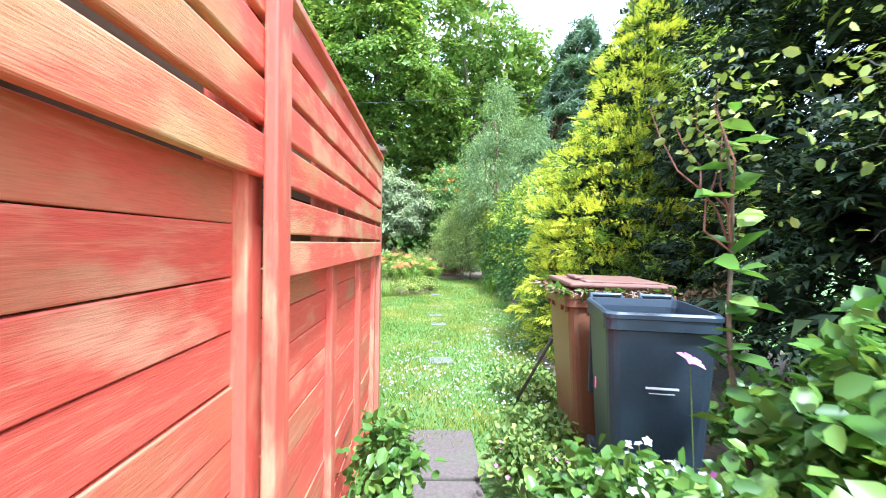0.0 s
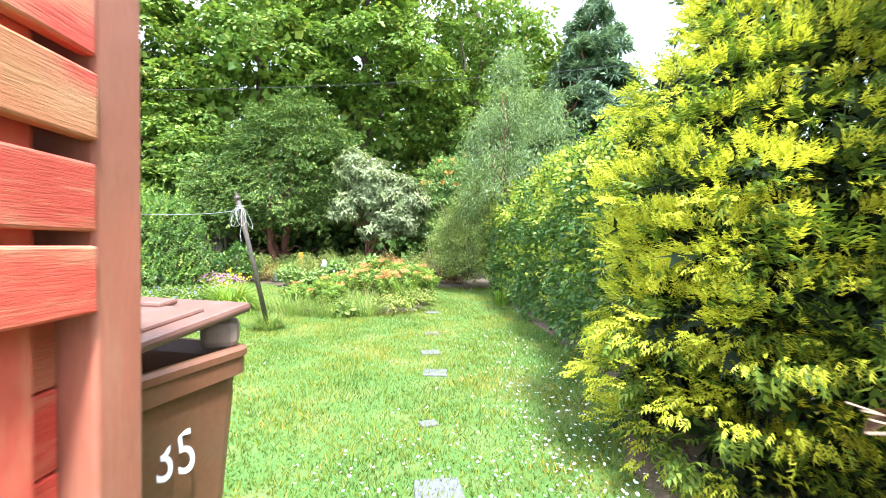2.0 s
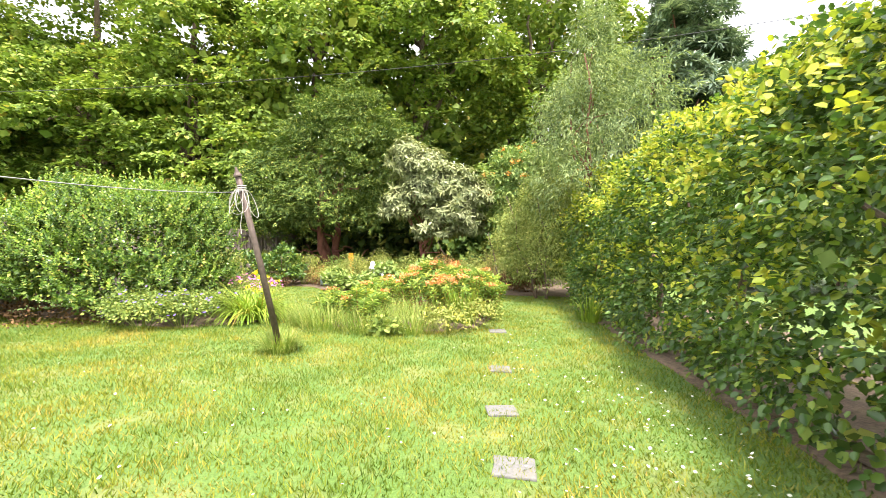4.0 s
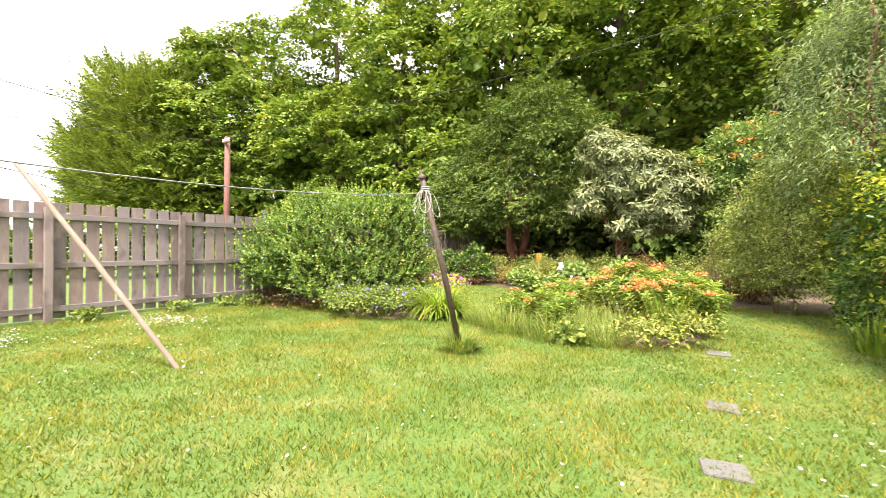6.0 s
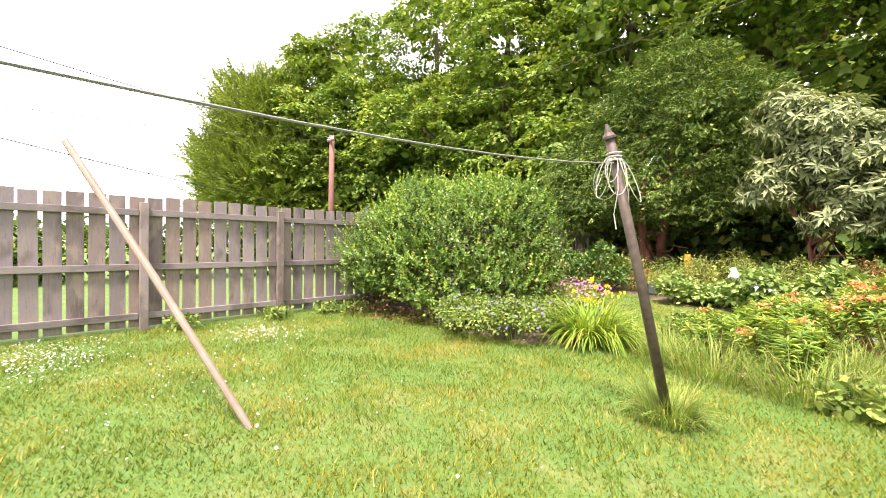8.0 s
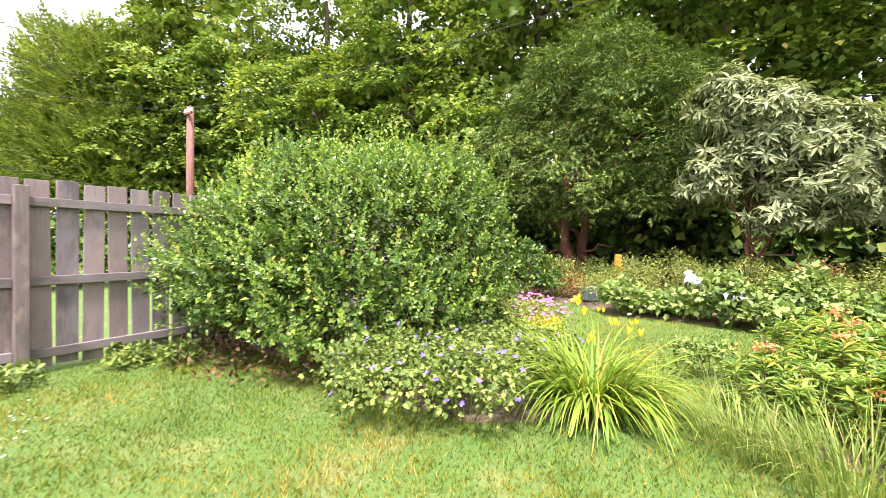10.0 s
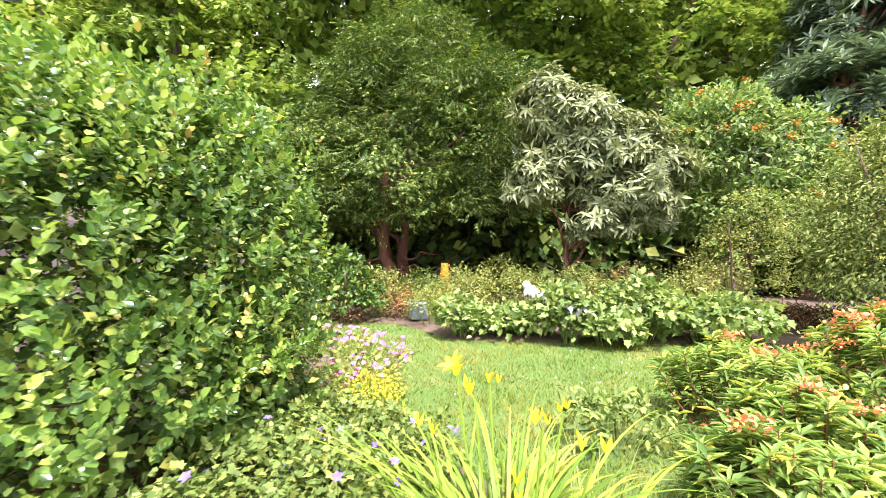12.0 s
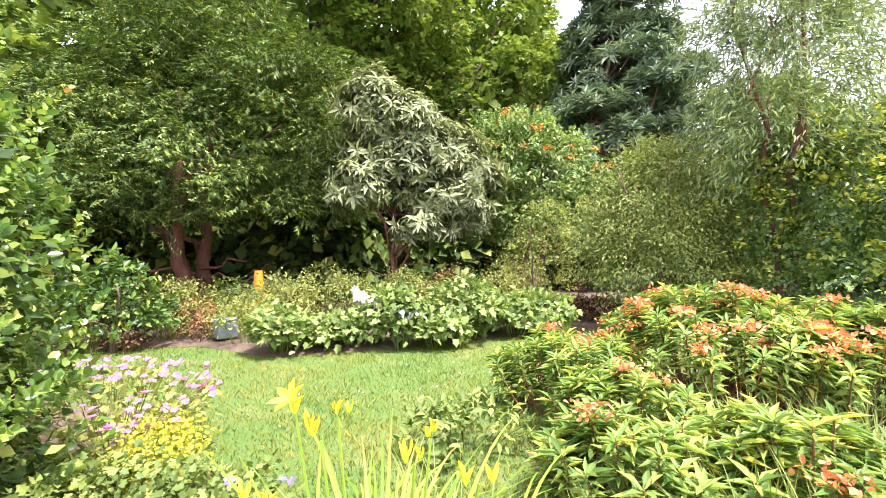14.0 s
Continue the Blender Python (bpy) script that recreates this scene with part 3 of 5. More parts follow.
def daisies():
    rng = np.random.default_rng(12)
    spots = [(0.7, 3.9, 0.7, 1.1, 900), (1.1, 5.2, 0.5, 1.2, 500), (-0.1, 4.2, 0.4, 0.9, 300), (1.3, 7.0, 0.35, 1.4, 160), (-7.2, 5.9, 0.8, 0.55, 900), (-7.0, 8.0, 0.6, 0.5, 500), (-5.5, 7.0, 1.2, 1.0, 120), (0.6, 8.5, 0.8, 2.5, 140), (-2, 6.5, 2.5, 2, 120), (-2.5, 13.8, 1.5, 0.8, 60)]
    C = np.concatenate([np.stack([rng.normal(x, sx * 0.6, n // 2 + 20) , rng.normal(y, sy * 0.6, n // 2 + 20), rng.uniform(0.03, 0.06, n // 2 + 20)], 1) for x, y, sx, sy, n in spots])
    C = C[(C[:, 1] > 3.0) & (C[:, 0] < 1.9) & (C[:, 0] > -8.2)]
    n, k = len(C), 7
    r = rng.uniform(0.005, 0.011, (n, 1))
    tilt = rng.normal(size=(n, 2)) * 0.3
    vs = [C + np.array((0, 0, 0.003))]
    for i in range(k):
        a = 2 * math.pi * i / k
        d = np.array((math.cos(a), math.sin(a)))
        vs.append(C + np.concatenate([r * d[None], r * (tilt @ d)[:, None]], 1))
    verts = np.stack(vs, 1).reshape(-1, 3)
    f = np.array([(0, 1 + i, 1 + (i + 1) % k) for i in range(k)])
    faces = ((np.arange(n) * (k + 1))[:, None, None] + f[None]).reshape(-1, 3)
    tagged(part("daisies", raw_mesh("daisies", verts, faces), DAISY), "small white daisies and clover heads in the lawn", "daisy", kind="stuff")


grass_sheet()
daisies()


# ---------------------------------------------------------------- red slatted fence
def red_fence():
    f = thing("red_fence", -0.3, 3.0, 0, "red painted timber fence with slatted top, paint faded", "fence")
    y0, y1 = -1.75, 3.0
    slat = box((0, 0, 0), (0.022, 1.96, 0.088), 0.004)
    slat_me = bpy.data.meshes.new("slat")
    slat.to_mesh(slat_me)
    board = box((0, 0, 0), (0.02, 1.96, 0.1055), 0.003)
    board_me = bpy.data.meshes.new("board")
    board.to_mesh(board_me)
    back_me = board_me.copy()
    rng = np.random.default_rng(2)
    for span in (2.0, 0.02, -1.96):
        yc = span - 3.0 + (-0.015 if span == 2.0 else 0)
        long = 1.036 if span == 2.0 else 1.0
        high = 0 if span == 2.0 else 2
        for i in range(high, 6):
            ob = part("slat", slat_me, RED_SLAT, f)
            ob.location = (0.063 + rng.normal() * 0.0012, yc, 1.254 + 0.11 * i + rng.normal() * 0.002)
            ob.scale.y = long
        # Back boards behind the slats: their shade is painted as dark brown.
        for i in range(-5, -high):
            ob = part("back_board", back_me, GAP_SHADE, f)
            ob.location = (-0.052, yc, 1.168 - 0.109 * i)
            ob.scale.y = long
        for i in range(-high, 11):
            ob = part("board", board_me, RED_X, f)
            ob.location = (0.012 + rng.normal() * 0.0015, yc, 1.168 - 0.109 * i)
            ob.rotation_euler = (rng.normal() * 0.0012, 0, 0)
            ob.scale.y = long
        # Added sheet: stops light through the joints and colours their shade dark.
        part("backing", box((-0.03, yc, 0.72 + 0.05 * high), (0.012, 1.95 * long, 1.0 + 0.1 * high), 0.002), GAP_SHADE, f, "added dark sheet behind the boards, gap shade in its colour")
        part("top_rail", box((0.058, yc, 1.885), (0.06, 1.96 * long, 0.024), 0.004), RED_X, f, "pale worn capping strip")
    stud_me = bpy.data.meshes.new("stud")
    box((0, 0, 0), (0.09, 0.075, 1.86), 0.004).to_mesh(stud_me)
    for y in (2.9, 2.31, 1.68, 0.92, 0.3, -0.35, -1.0):
        ob = part("stud", stud_me, RED_Z, f)
        ob.location = (0.005, y - 3.0, 0.93)
    post_me = bpy.data.meshes.new("cover_post")
    box((0, 0, 0), (0.03, 0.09, 1.9), 0.006).to_mesh(post_me)
    for y in (0.94, -1.0):
        ob = part("cover_post", post_me, RED_Z, f)
        ob.location = (0.09, y - 3.0, 0.95)
    part("end_post", box((-0.001, 0.05, 0.97), (0.138, 0.09, 1.94), 0.006), POST_WOOD, f, "end post with the paint rubbed off")
    cap = bmesh.new()
    add_box(cap, (0.005, 0.05, 1.955), (0.19, 0.13, 0.03), 0.006)
    add_box(cap, (0.005, 0.05, 1.98), (0.1, 0.07, 0.025), 0.008)
    part("post_cap", cap, OLD_POLE, f, "dark weathered cap on the end post")


red_fence()


# ---------------------------------------------------------------- grey boundary fence
def grey_fence():
    f = thing("boundary_fence", -8.3, 9.0, 0, "grey stained wooden fence of spaced upright boards", "fence")
    rng = np.random.default_rng(4)
    board_me = bpy.data.meshes.new("board")
    box((0, 0, 0), (0.02, 0.174, 1.78), 0.003).to_mesh(board_me)
    step = 0.212
    for i in range(-24, 66):
        y = 0.02 + step * i
        ob = part("board", board_me, GREY_Z, f)
        ob.location = (-0.06, y, 0.95 + rng.normal() * 0.008)
        ob.rotation_euler = (rng.normal() * 0.006, 0, rng.normal() * 0.01)
    post_me = bpy.data.meshes.new("post")
    box((0, 0, 0), (0.09, 0.1, 1.76), 0.006).to_mesh(post_me)
    rail_me = bpy.data.meshes.new("rail")
    box((0, 0, 0), (0.045, 1.80, 0.085), 0.004).to_mesh(rail_me)
    y = -5.85
    while y < 14:
        ob = part("post", post_me, GREY_Z, f)
        ob.location = (0.005, y, 0.88)
        for z in (0.2, 0.88, 1.62):
            ob = part("rail", rail_me, GREY_Y, f)
            ob.location = (-0.026, y + 0.955, z + rng.normal() * 0.004)
        y += 1.91


grey_fence()


# ---------------------------------------------------------------- bins
def bin_body(w, d, h, mat, parent, name="body"):
    """Tapered open tub with a thick rim."""
    bm = bmesh.new()

    def ring(sx, sy, z, r=0.05):
        vs = []
        for cx, cy, a0 in ((1, 1, 0), (-1, 1, 90), (-1, -1, 180), (1, -1, 270)):
            for k in range(4):
                a = radians(a0 + 30 * k)
                vs.append(bm.verts.new((cx * (sx - r) + r * math.cos(a), cy * (sy - r) + r * math.sin(a), z)))
        return vs
    W, D = w / 2, d / 2
    rows = [ring(W * 0.74, D * 0.7, 0.03), ring(W * 0.78, D * 0.74, 0.07), ring(W * 0.94, D * 0.92, h - 0.14), ring(W * 0.94, D * 0.92, h - 0.088),
            ring(W, D, h - 0.08), ring(W, D, h - 0.032), ring(W * 1.02, D * 1.02, h - 0.028), ring(W * 1.02, D * 1.02, h - 0.01), ring(W * 0.985, D * 0.985, h), ring(W * 0.93, D * 0.93, h), ring(W * 0.9, D * 0.9, h - 0.04), ring(W * 0.72, D * 0.7, 0.09)]
    for a, b in zip(rows, rows[1:]):
        n = len(a)
        for i in range(n):
            bm.faces.new((a[i], a[(i + 1) % n], b[(i + 1) % n], b[i]))
    bm.faces.new(rows[0][::-1])
    bm.faces.new(rows[-1])
    return part(name, bm, mat, parent)


def lid_mesh(w, d, mat, parent, at, tilt, label=""):
    bm = bmesh.new()
    add_box(bm, (0, -d / 2, 0.012), (w, d, 0.03), 0.012)
    add_box(bm, (0, -d / 2 + 0.02, 0.03), (w * 0.8, d * 0.72, 0.018), 0.008)
    ob = part("lid", bm, mat, parent, label)
    part("grip", box((0, -d + 0.11, 0.042), (w * 0.36, 0.06, 0.02), 0.008), mat, ob)
    ob.location = at
    ob.rotation_euler = tilt
    return ob


def wheel_pair(parent, w, y):
    for s in (-1, 1):
        bm = bmesh.new()
        bmesh.ops.create_cone(bm, segments=20, radius1=0.1, radius2=0.1, depth=0.045, cap_ends=True, matrix=pose(s * w * 0.42, y, 0.1, 0, 90, 0))
        bmesh.ops.bevel(bm, geom=[e for e in bm.edges], offset=0.006, segments=1, affect="EDGES")
        wh = part("wheel", bm, BLACK, parent)
        part("hub", tube([(s * w * 0.42 - 0.026, y, 0.1), (s * w * 0.42 + 0.026, y, 0.1)], 0.035, 10), GREY_BIN, wh)


def letters(text, size, mat, parent, m, name="lettering", label=""):
    cu = bpy.data.curves.new(name, "FONT")
    cu.body, cu.size, cu.align_x, cu.align_y, cu.extrude = text, size, "CENTER", "CENTER", 0.001
    tmp = bpy.data.objects.new(name, cu)
    scene.collection.objects.link(tmp)
    me = bpy.data.meshes.new_from_object(tmp.evaluated_get(bpy.context.evaluated_depsgraph_get()))
    bpy.data.objects.remove(tmp)
    me.materials.clear()
    ob = part(name, me, mat, parent, label)
    ob.matrix_basis = m
    return ob


def ribs(parent, w, d, h, mat):
    for x in (-0.38, -0.2, 0.2, 0.38):
        part("rib", box((x * w, -d * 0.475, h - 0.085), (0.018, 0.02, 0.07), 0.004), mat, parent)


def wheelie_bins():
    g = thing("grey_wheelie_bin", 1.225, 2.12, 0, "dark grey plastic wheelie bin with its lid thrown open", "wheelie bin", turn=-12)
    bin_body(0.5, 0.56, 1.0, GREY_BIN, g)
    for s in (-1, 1):
        part("handle", tube([(s * 0.05, 0.27, 0.99), (s * 0.05, 0.315, 1.01), (s * 0.22, 0.315, 1.01), (s * 0.22, 0.27, 0.99)], 0.014), GREY_BIN, g)
    lid_mesh(0.44, 0.56, GREY_BIN, g, (0, 0.335, 0.98), (radians(172 - 80), 0, 0), "open lid hanging down behind")
    wheel_pair(g, 0.5, 0.24)
    part("emblem", box((0.0, -0.262, 0.66), (0.14, 0.003, 0.01), 0.001, pose(0, 0, 0, -4)), WHITE, g, "white council emblem, illegible")
    part("emblem_line", box((0.0, -0.258, 0.635), (0.11, 0.003, 0.003), 0.001, pose(0, 0, 0, -4)), WHITE, g, "white bar of small print")
    b = bmesh.new()
    add_box(b, (-0.275, -0.2, 0.65), (0.004, 0.02, 0.05), 0.001)
    part("pink_mark", b, PINK_TAPE, g, "pink spray paint mark")

    b = thing("brown_wheelie_bin", 1.31, 2.82, 0, "brown garden waste bin, overfull, lid resting on cuttings", "wheelie bin", turn=-92)
    bin_body(0.56, 0.68, 1.0, BROWN_BIN, b)
    ribs(b, 0.56, 0.68, 1.0, BROWN_BIN)
    for y in (-0.2, -0.05, 0.2):
        part("rib", box((0.262, y, 0.915), (0.02, 0.018, 0.07), 0.004), BROWN_BIN, b)
    lid_mesh(0.54, 0.66, BROWN_LID, b, (0.0, 0.34, 1.035), (radians(-1), radians(1), 0), "faded lid lifted by garden waste")
    wheel_pair(b, 0.58, 0.3)
    rng = np.random.default_rng(8)
    part("pink_mark", box((0.262, -0.13, 0.72), (0.004, 0.025, 0.09), 0.001, pose(0, 0, 0, 0, 4)), PINK_TAPE, b, "pink spray paint mark")

    w = thing("garden_waste", 1.31, 2.82, 1.0, "wilted leaves and twigs spilling over the bin rim", "garden waste", turn=-92)
    for i in range(46):
        side = int(rng.integers(0, 2))
        p = Vector((0.29, rng.uniform(-0.34, 0.3), 0.018)) if side else Vector((rng.uniform(-0.28, 0.28), -0.36, 0.018))
        q = p + Vector((rng.normal() * 0.035 + 0.02 * side, rng.normal() * 0.035 - 0.02 * (1 - side), rng.uniform(-0.04, 0.02)))
        part("twig", tube([p + Vector((-0.06 * side, 0.06 * (1 - side), 0.005)), p, q], 0.0025, 4), STRAW, w)
    n = 150
    P = np.concatenate([np.stack([np.full(n, 0.28), rng.uniform(-0.36, 0.34, n), np.full(n, 0.015)], 1), np.stack([rng.uniform(-0.28, 0.28, n), np.full(n, -0.35), np.full(n, 0.015)], 1)])
    leaves("wilted_leaves", P, rng.normal(size=(2 * n, 3)) + np.array((0.4, -0.5, -0.2)), rng.normal(size=(2 * n, 3)) + np.array((0, 0, 1)), 0.035, 0.016, DEAD_BROWN, w, "oval", rng=rng)
    for p in P[::14]:
        m = 3
        leaves("green_sprig", np.repeat(p[None], m, 0), rng.normal(size=(m, 3)) * 0.7 + np.array((0.6, -0.6, -0.1)), rng.normal(size=(m, 3)) + np.array((0, 0, 1)), 0.06, 0.032, BRAMBLE, w, "oval", rng=rng)

    t = thing("numbered_brown_bin", -0.71, 3.524, 0, "brown wheelie bin with white number 35, lid propped up", "wheelie bin", turn=161)
    bin_body(0.58, 0.64, 1.0, BROWN_BIN, t)
    ribs(t, 0.58, 0.64, 1.0, BROWN_BIN)
    lid_mesh(0.6, 0.66, BROWN_LID, t, (0, 0.34, 1.01), (radians(-8), 0, 0), "lid propped open")
    wheel_pair(t, 0.58, 0.26)
    letters("35", 0.13, WHITE, t, pose(-0.279, -0.07, 0.77, 86, 0, -90) @ Matrix(((0.8, 0.35, 0, 0), (0.12, 1.1, 0, 0), (0, 0, 1, 0), (0, 0, 0, 1))), "house_number", "white painted house number 35")
    blk = thing("wood_block", -0.41, 3.7, 1.0, "pale block of wood propping the bin lid", "wood block")
    part("block", box((0, 0, 0.04), (0.1, 0.08, 0.08), 0.02, pose(0, 0, 0, 6, 0, 20)), BARE, blk)
    stick = thing("metal_rod", 0.85, 3.45, 0, "thin dark metal rod leaning on the brown bin", "rod")
    part("rod", tube([(0, 0, 0.0), (0.25, -0.15, 0.56)], 0.013), OLD_POLE, stick)


wheelie_bins()


# ---------------------------------------------------------------- paths
def slab(name, x, y, sx, sy, mat, label, group, turn=0, z=0.012):
    t = bmesh.new()
    add_box(t, (0, 0, 0), (sx, sy, 0.05), 0.008)
    bmesh.ops.subdivide_edges(t, edges=t.edges[:], cuts=1)
    for v in t.verts:
        v.co.x += 0.012 * noise.noise((v.co.x * 6 + x * 9, v.co.y * 6 + y * 5, 0))
        v.co.y += 0.012 * noise.noise((v.co.x * 6 - x * 9, v.co.y * 6 + y * 3, 4))
    ob = part(name, t, mat)
    ob.matrix_basis = pose(x, y, z - 0.025 + 0.002, 0, 0, turn)
    return tagged(ob, label, "paving", group)


for x, y, sx, sy, turn in ((0.26, 4.62, 0.25, 0.24, 5), (0.21, 5.47, 0.13, 0.1, 20), (0.28, 6.68, 0.24, 0.22, -4), (0.24, 7.49, 0.22, 0.2, 8), (0.26, 8.58, 0.22, 0.21, 0), (0.28, 10.54, 0.24, 0.26, 3), (-1.26, 13.92, 0.4, 0.3, 12)):
    slab("stepping_stone", x, y, sx, sy, STONE, "pale stepping stone sunk in the lawn", "stepping stones", turn)
for x, y in ((0.17, 2.58), (0.16, 1.97), (0.14, 1.36), (0.12, 0.75), (0.1, 0.14)):
    slab("paving_slab", x, y, 0.5, 0.58, RED_SLAB, "worn reddish-grey paving slab of the side path", "side path slabs", 0, 0.02)


# ---------------------------------------------------------------- poles and lines
def clothes_pole():
    p = thing("clothes_pole", -2.24, 9.0, 0, "leaning rusty brown iron clothes pole with pointed cap", "pole")
    top = Vector((-0.3, -0.42, 1.97))
    part("shaft", tube([(0, 0, -0.1), top * 0.5, top], [0.036, 0.034, 0.032], 14), OLD_POLE, p, smooth=True)
    part("cap", tube([top, top * 1.008, top * 1.02, top * 1.05], [0.044, 0.044, 0.026, 0.008], 12), OLD_POLE, p)
    part("collar", tube([top * 0.93, top * 0.945], [0.041, 0.041], 12), OLD_POLE, p)
    c = thing("rope_coil", -2.24 + top.x * 0.93, 9.0 + top.y * 0.93, top.z * 0.93, "coil of pale washing line looped over the pole", "rope")
    rng = np.random.default_rng(6)
    for i in range(7):
        a = rng.uniform(0, 2 * math.pi)
        r, drop = rng.uniform(0.05, 0.13), rng.uniform(0.18, 0.4)
        d = Vector((math.cos(a), math.sin(a), 0))
        e = Vector((-d.y, d.x, 0))
        pts = []
        for k in range(15):
            s = 2 * math.pi * k / 14
            pts.append(d * (0.045 + r * (1 - math.cos(s)) * 0.5) + e * (math.sin(s) * r * 0.75) + Vector((0, 0, -drop * (1 - math.cos(s)) * 0.5 + 0.06 * math.sin(s * 0.5))))
        part("loop", tube(pts, 0.0028, 5), ROPE, c)
    part("knot", tube([(0.05 * math.cos(k * 0.9), 0.05 * math.sin(k * 0.9), -0.03 + 0.0035 * k) for k in range(24)], 0.006, 5), ROPE, c)
    part("loose_end", tube([(0.04, -0.04, -0.02), (0.06, -0.07, -0.22), (0.03, -0.06, -0.38), (0.06, -0.09, -0.48)], 0.0028, 5), ROPE, c)


def hanging_line(name, a, b, sag, r, mat, label):
    a, b = Vector(a), Vector(b)
    pts = [a.lerp(b, k / 24) - Vector((0, 0, sag * 4 * (k / 24) * (1 - k / 24))) for k in range(25)]
    tagged(part(name, tube(pts, r, 5), mat), label, "cable")


clothes_pole()
hanging_line("washing_line", (-2.5, 8.56, 1.8), (-2.3, 0.8, 2.05), 0.36, 0.004, LINE, "grey washing line strung from the leaning pole")
prop = thing("clothes_prop", -4.16, 6.86, 0, "bare wooden clothes prop leaning in the lawn", "pole")
part("shaft", tube([(0, 0, -0.05), (-0.67, -0.43, 0.98), (-1.34, -0.86, 1.97)], [0.024, 0.026, 0.024], 10), BARE, prop)
hanging_line("telephone_wire", (-18.0, -3.0, 5.6), (-23.4, 15.4, 3.4), 0.2, 0.016, WIRE, "dark wire sloping down across the field")
tele = thing("telephone_pole", -20.8, 17.2, 0, "reddish brown wooden telephone pole beyond the fence", "telephone pole")
part("shaft", tube([(0, 0, -0.3), (0, 0, 6.8)], [0.17, 0.13], 12), TELE, tele, smooth=True)
arm = part("cross_arm", box((0.12, -0.15, 6.5), (0.5, 0.09, 0.09), 0.01), TELE, tele)
for i in range(4):
    part("insulator", tube([(-0.1 + 0.16 * i, -0.15, 6.54), (-0.1 + 0.16 * i, -0.15, 6.68)], [0.05, 0.03], 8), WHITE, arm)
part("bracket", box((0.16, -0.1, 1.9), (0.14, 0.12, 0.3), 0.01), METAL, tele)
hanging_line("telephone_wire", (-20.8, 17.0, 6.6), (-9.0, -6.0, 5.2), 0.4, 0.011, WIRE, "dark telephone wire running over the garden")
hanging_line("telephone_wire", (-20.8, 17.0, 6.6), (12.0, 19.0, 9.0), 0.7, 0.011, WIRE, "dark telephone wire in front of the trees")
hanging_line("telephone_wire", (-20.8, 17.0, 6.5), (-26.0, -2.0, 6.8), 0.5, 0.011, WIRE, "dark telephone wire running across the field")


# ---------------------------------------------------------------- trees and shrubs
def broadleaf(name, x, y, h, r, seed, mat, label, n=420, per=34, leaf=0.17, low=0.18, bark=BARK):
    rng = np.random.default_rng(seed)
    t = thing(name, x, y, 0, label, "tree")
    blobs = []
    for i in range(9):
        a, f = rng.uniform(0, 2 * math.pi), rng.uniform(0.25, 0.6)
        z = h * rng.uniform(low + 0.12, 0.82)
        k = 1.0 - 0.45 * max(0, z / h - 0.55) / 0.45
        blobs.append((r * f * math.cos(a) * k, r * f * math.sin(a) * k, z, r * rng.uniform(0.42, 0.62) * k, r * rng.uniform(0.42, 0.62) * k, h * rng.uniform(0.13, 0.2)))
    blobs.append((0, 0, h * 0.82, r * 0.5, r * 0.5, h * 0.18))
    blobs.append((0, 0, h * 0.4, r * 0.75, r * 0.75, h * 0.22))
    woody(t, (0, 0, 0), (0.2, 0.1, h * 0.8), 0.2 + 0.012 * h, blobs[:8], rng, bark)
    C, O = shell_points(blobs, n, rng, (0.78, 1.08))
    C, O = hollow(C, O, r * 0.13, -0.9)
    P, A, N = boughs(C, O, per, r * 0.15, rng, 0.45)
    leaves("crown", P, A, N, leaf, leaf * 0.8, mat, t, "kite", rng=rng)
    C, O = shell_points(blobs, n * 3, rng, (0.3, 0.7))
    leaves("inner_foliage", C, O + rng.normal(size=C.shape) * 0.6, rng.normal(size=C.shape) * 0.6 + O, leaf * 2.1, leaf * 1.6, mat, t, "kite", "shaded inner leaves", rng=rng)
    return t


broadleaf("lime_tree", -3.2, 25.0, 18.5, 5.0, 21, LIME, "tall broadleaf tree with green summer leaves", 720, 74, 0.215, 0.05)
broadleaf("lime_tree", 2.8, 26.0, 18.0, 4.4, 22, LIME, "tall broadleaf tree with thin crown and pale gaps", 470, 66, 0.21, 0.05)
broadleaf("lime_tree", -9.0, 24.5, 17.5, 5.0, 23, LIME, "broad dense green tree behind the garden", 720, 74, 0.215, 0.0)
broadleaf("lime_tree", -14.8, 24.0, 16.5, 5.0, 24, LIME, "broad dense green tree behind the garden", 720, 74, 0.215, 0.0)
broadleaf("lime_tree", -20.4, 24.0, 18.0, 5.2, 25, LIME, "broad dense green tree beyond the fence", 680, 70, 0.23, 0.0)
broadleaf("lime_tree", -26.2, 22.5, 16.6, 5.0, 26, LIME, "broad dense green tree beyond the fence", 680, 70, 0.235, 0.0)
broadleaf("lime_tree", 6.2, 27.5, 14.5, 3.4, 29, LIME, "green tree behind the rowan", 400, 64, 0.21, 0.0)
broadleaf("green_tree", 12.6, 20.6, 7.6, 3.4, 28, LIME, "light green tree beside the pine", 420, 34, 0.2, 0.05)


def feather_tree(x, y, h, r, seed):
    rng = np.random.default_rng(seed)
    t = thing("feathery_conifer", x, y, 0, "rounded feathery light green conifer beyond the fence", "tree")
    blobs = [(0, 0, h * 0.35, r, r, h * 0.36), (0.3, 0.2, h * 0.62, r * 0.8, r * 0.8, h * 0.33), (r * 0.5, 0, h * 0.3, r * 0.7, r * 0.7, h * 0.3)]
    woody(t, (0, 0, 0), (0, 0, h * 0.8), 0.3, blobs, rng, BARK)
    C, O = shell_points(blobs, 900, rng, (0.7, 1.06), -0.3)
    P, A, N = tufts(C, O, 16, 0.55, rng, -0.35, 0.8, 0.5, 0.9, 0.45)
    leaves("crown", P, A, N, 0.75, 0.45, FEATHER, t, "spray", rng=rng)


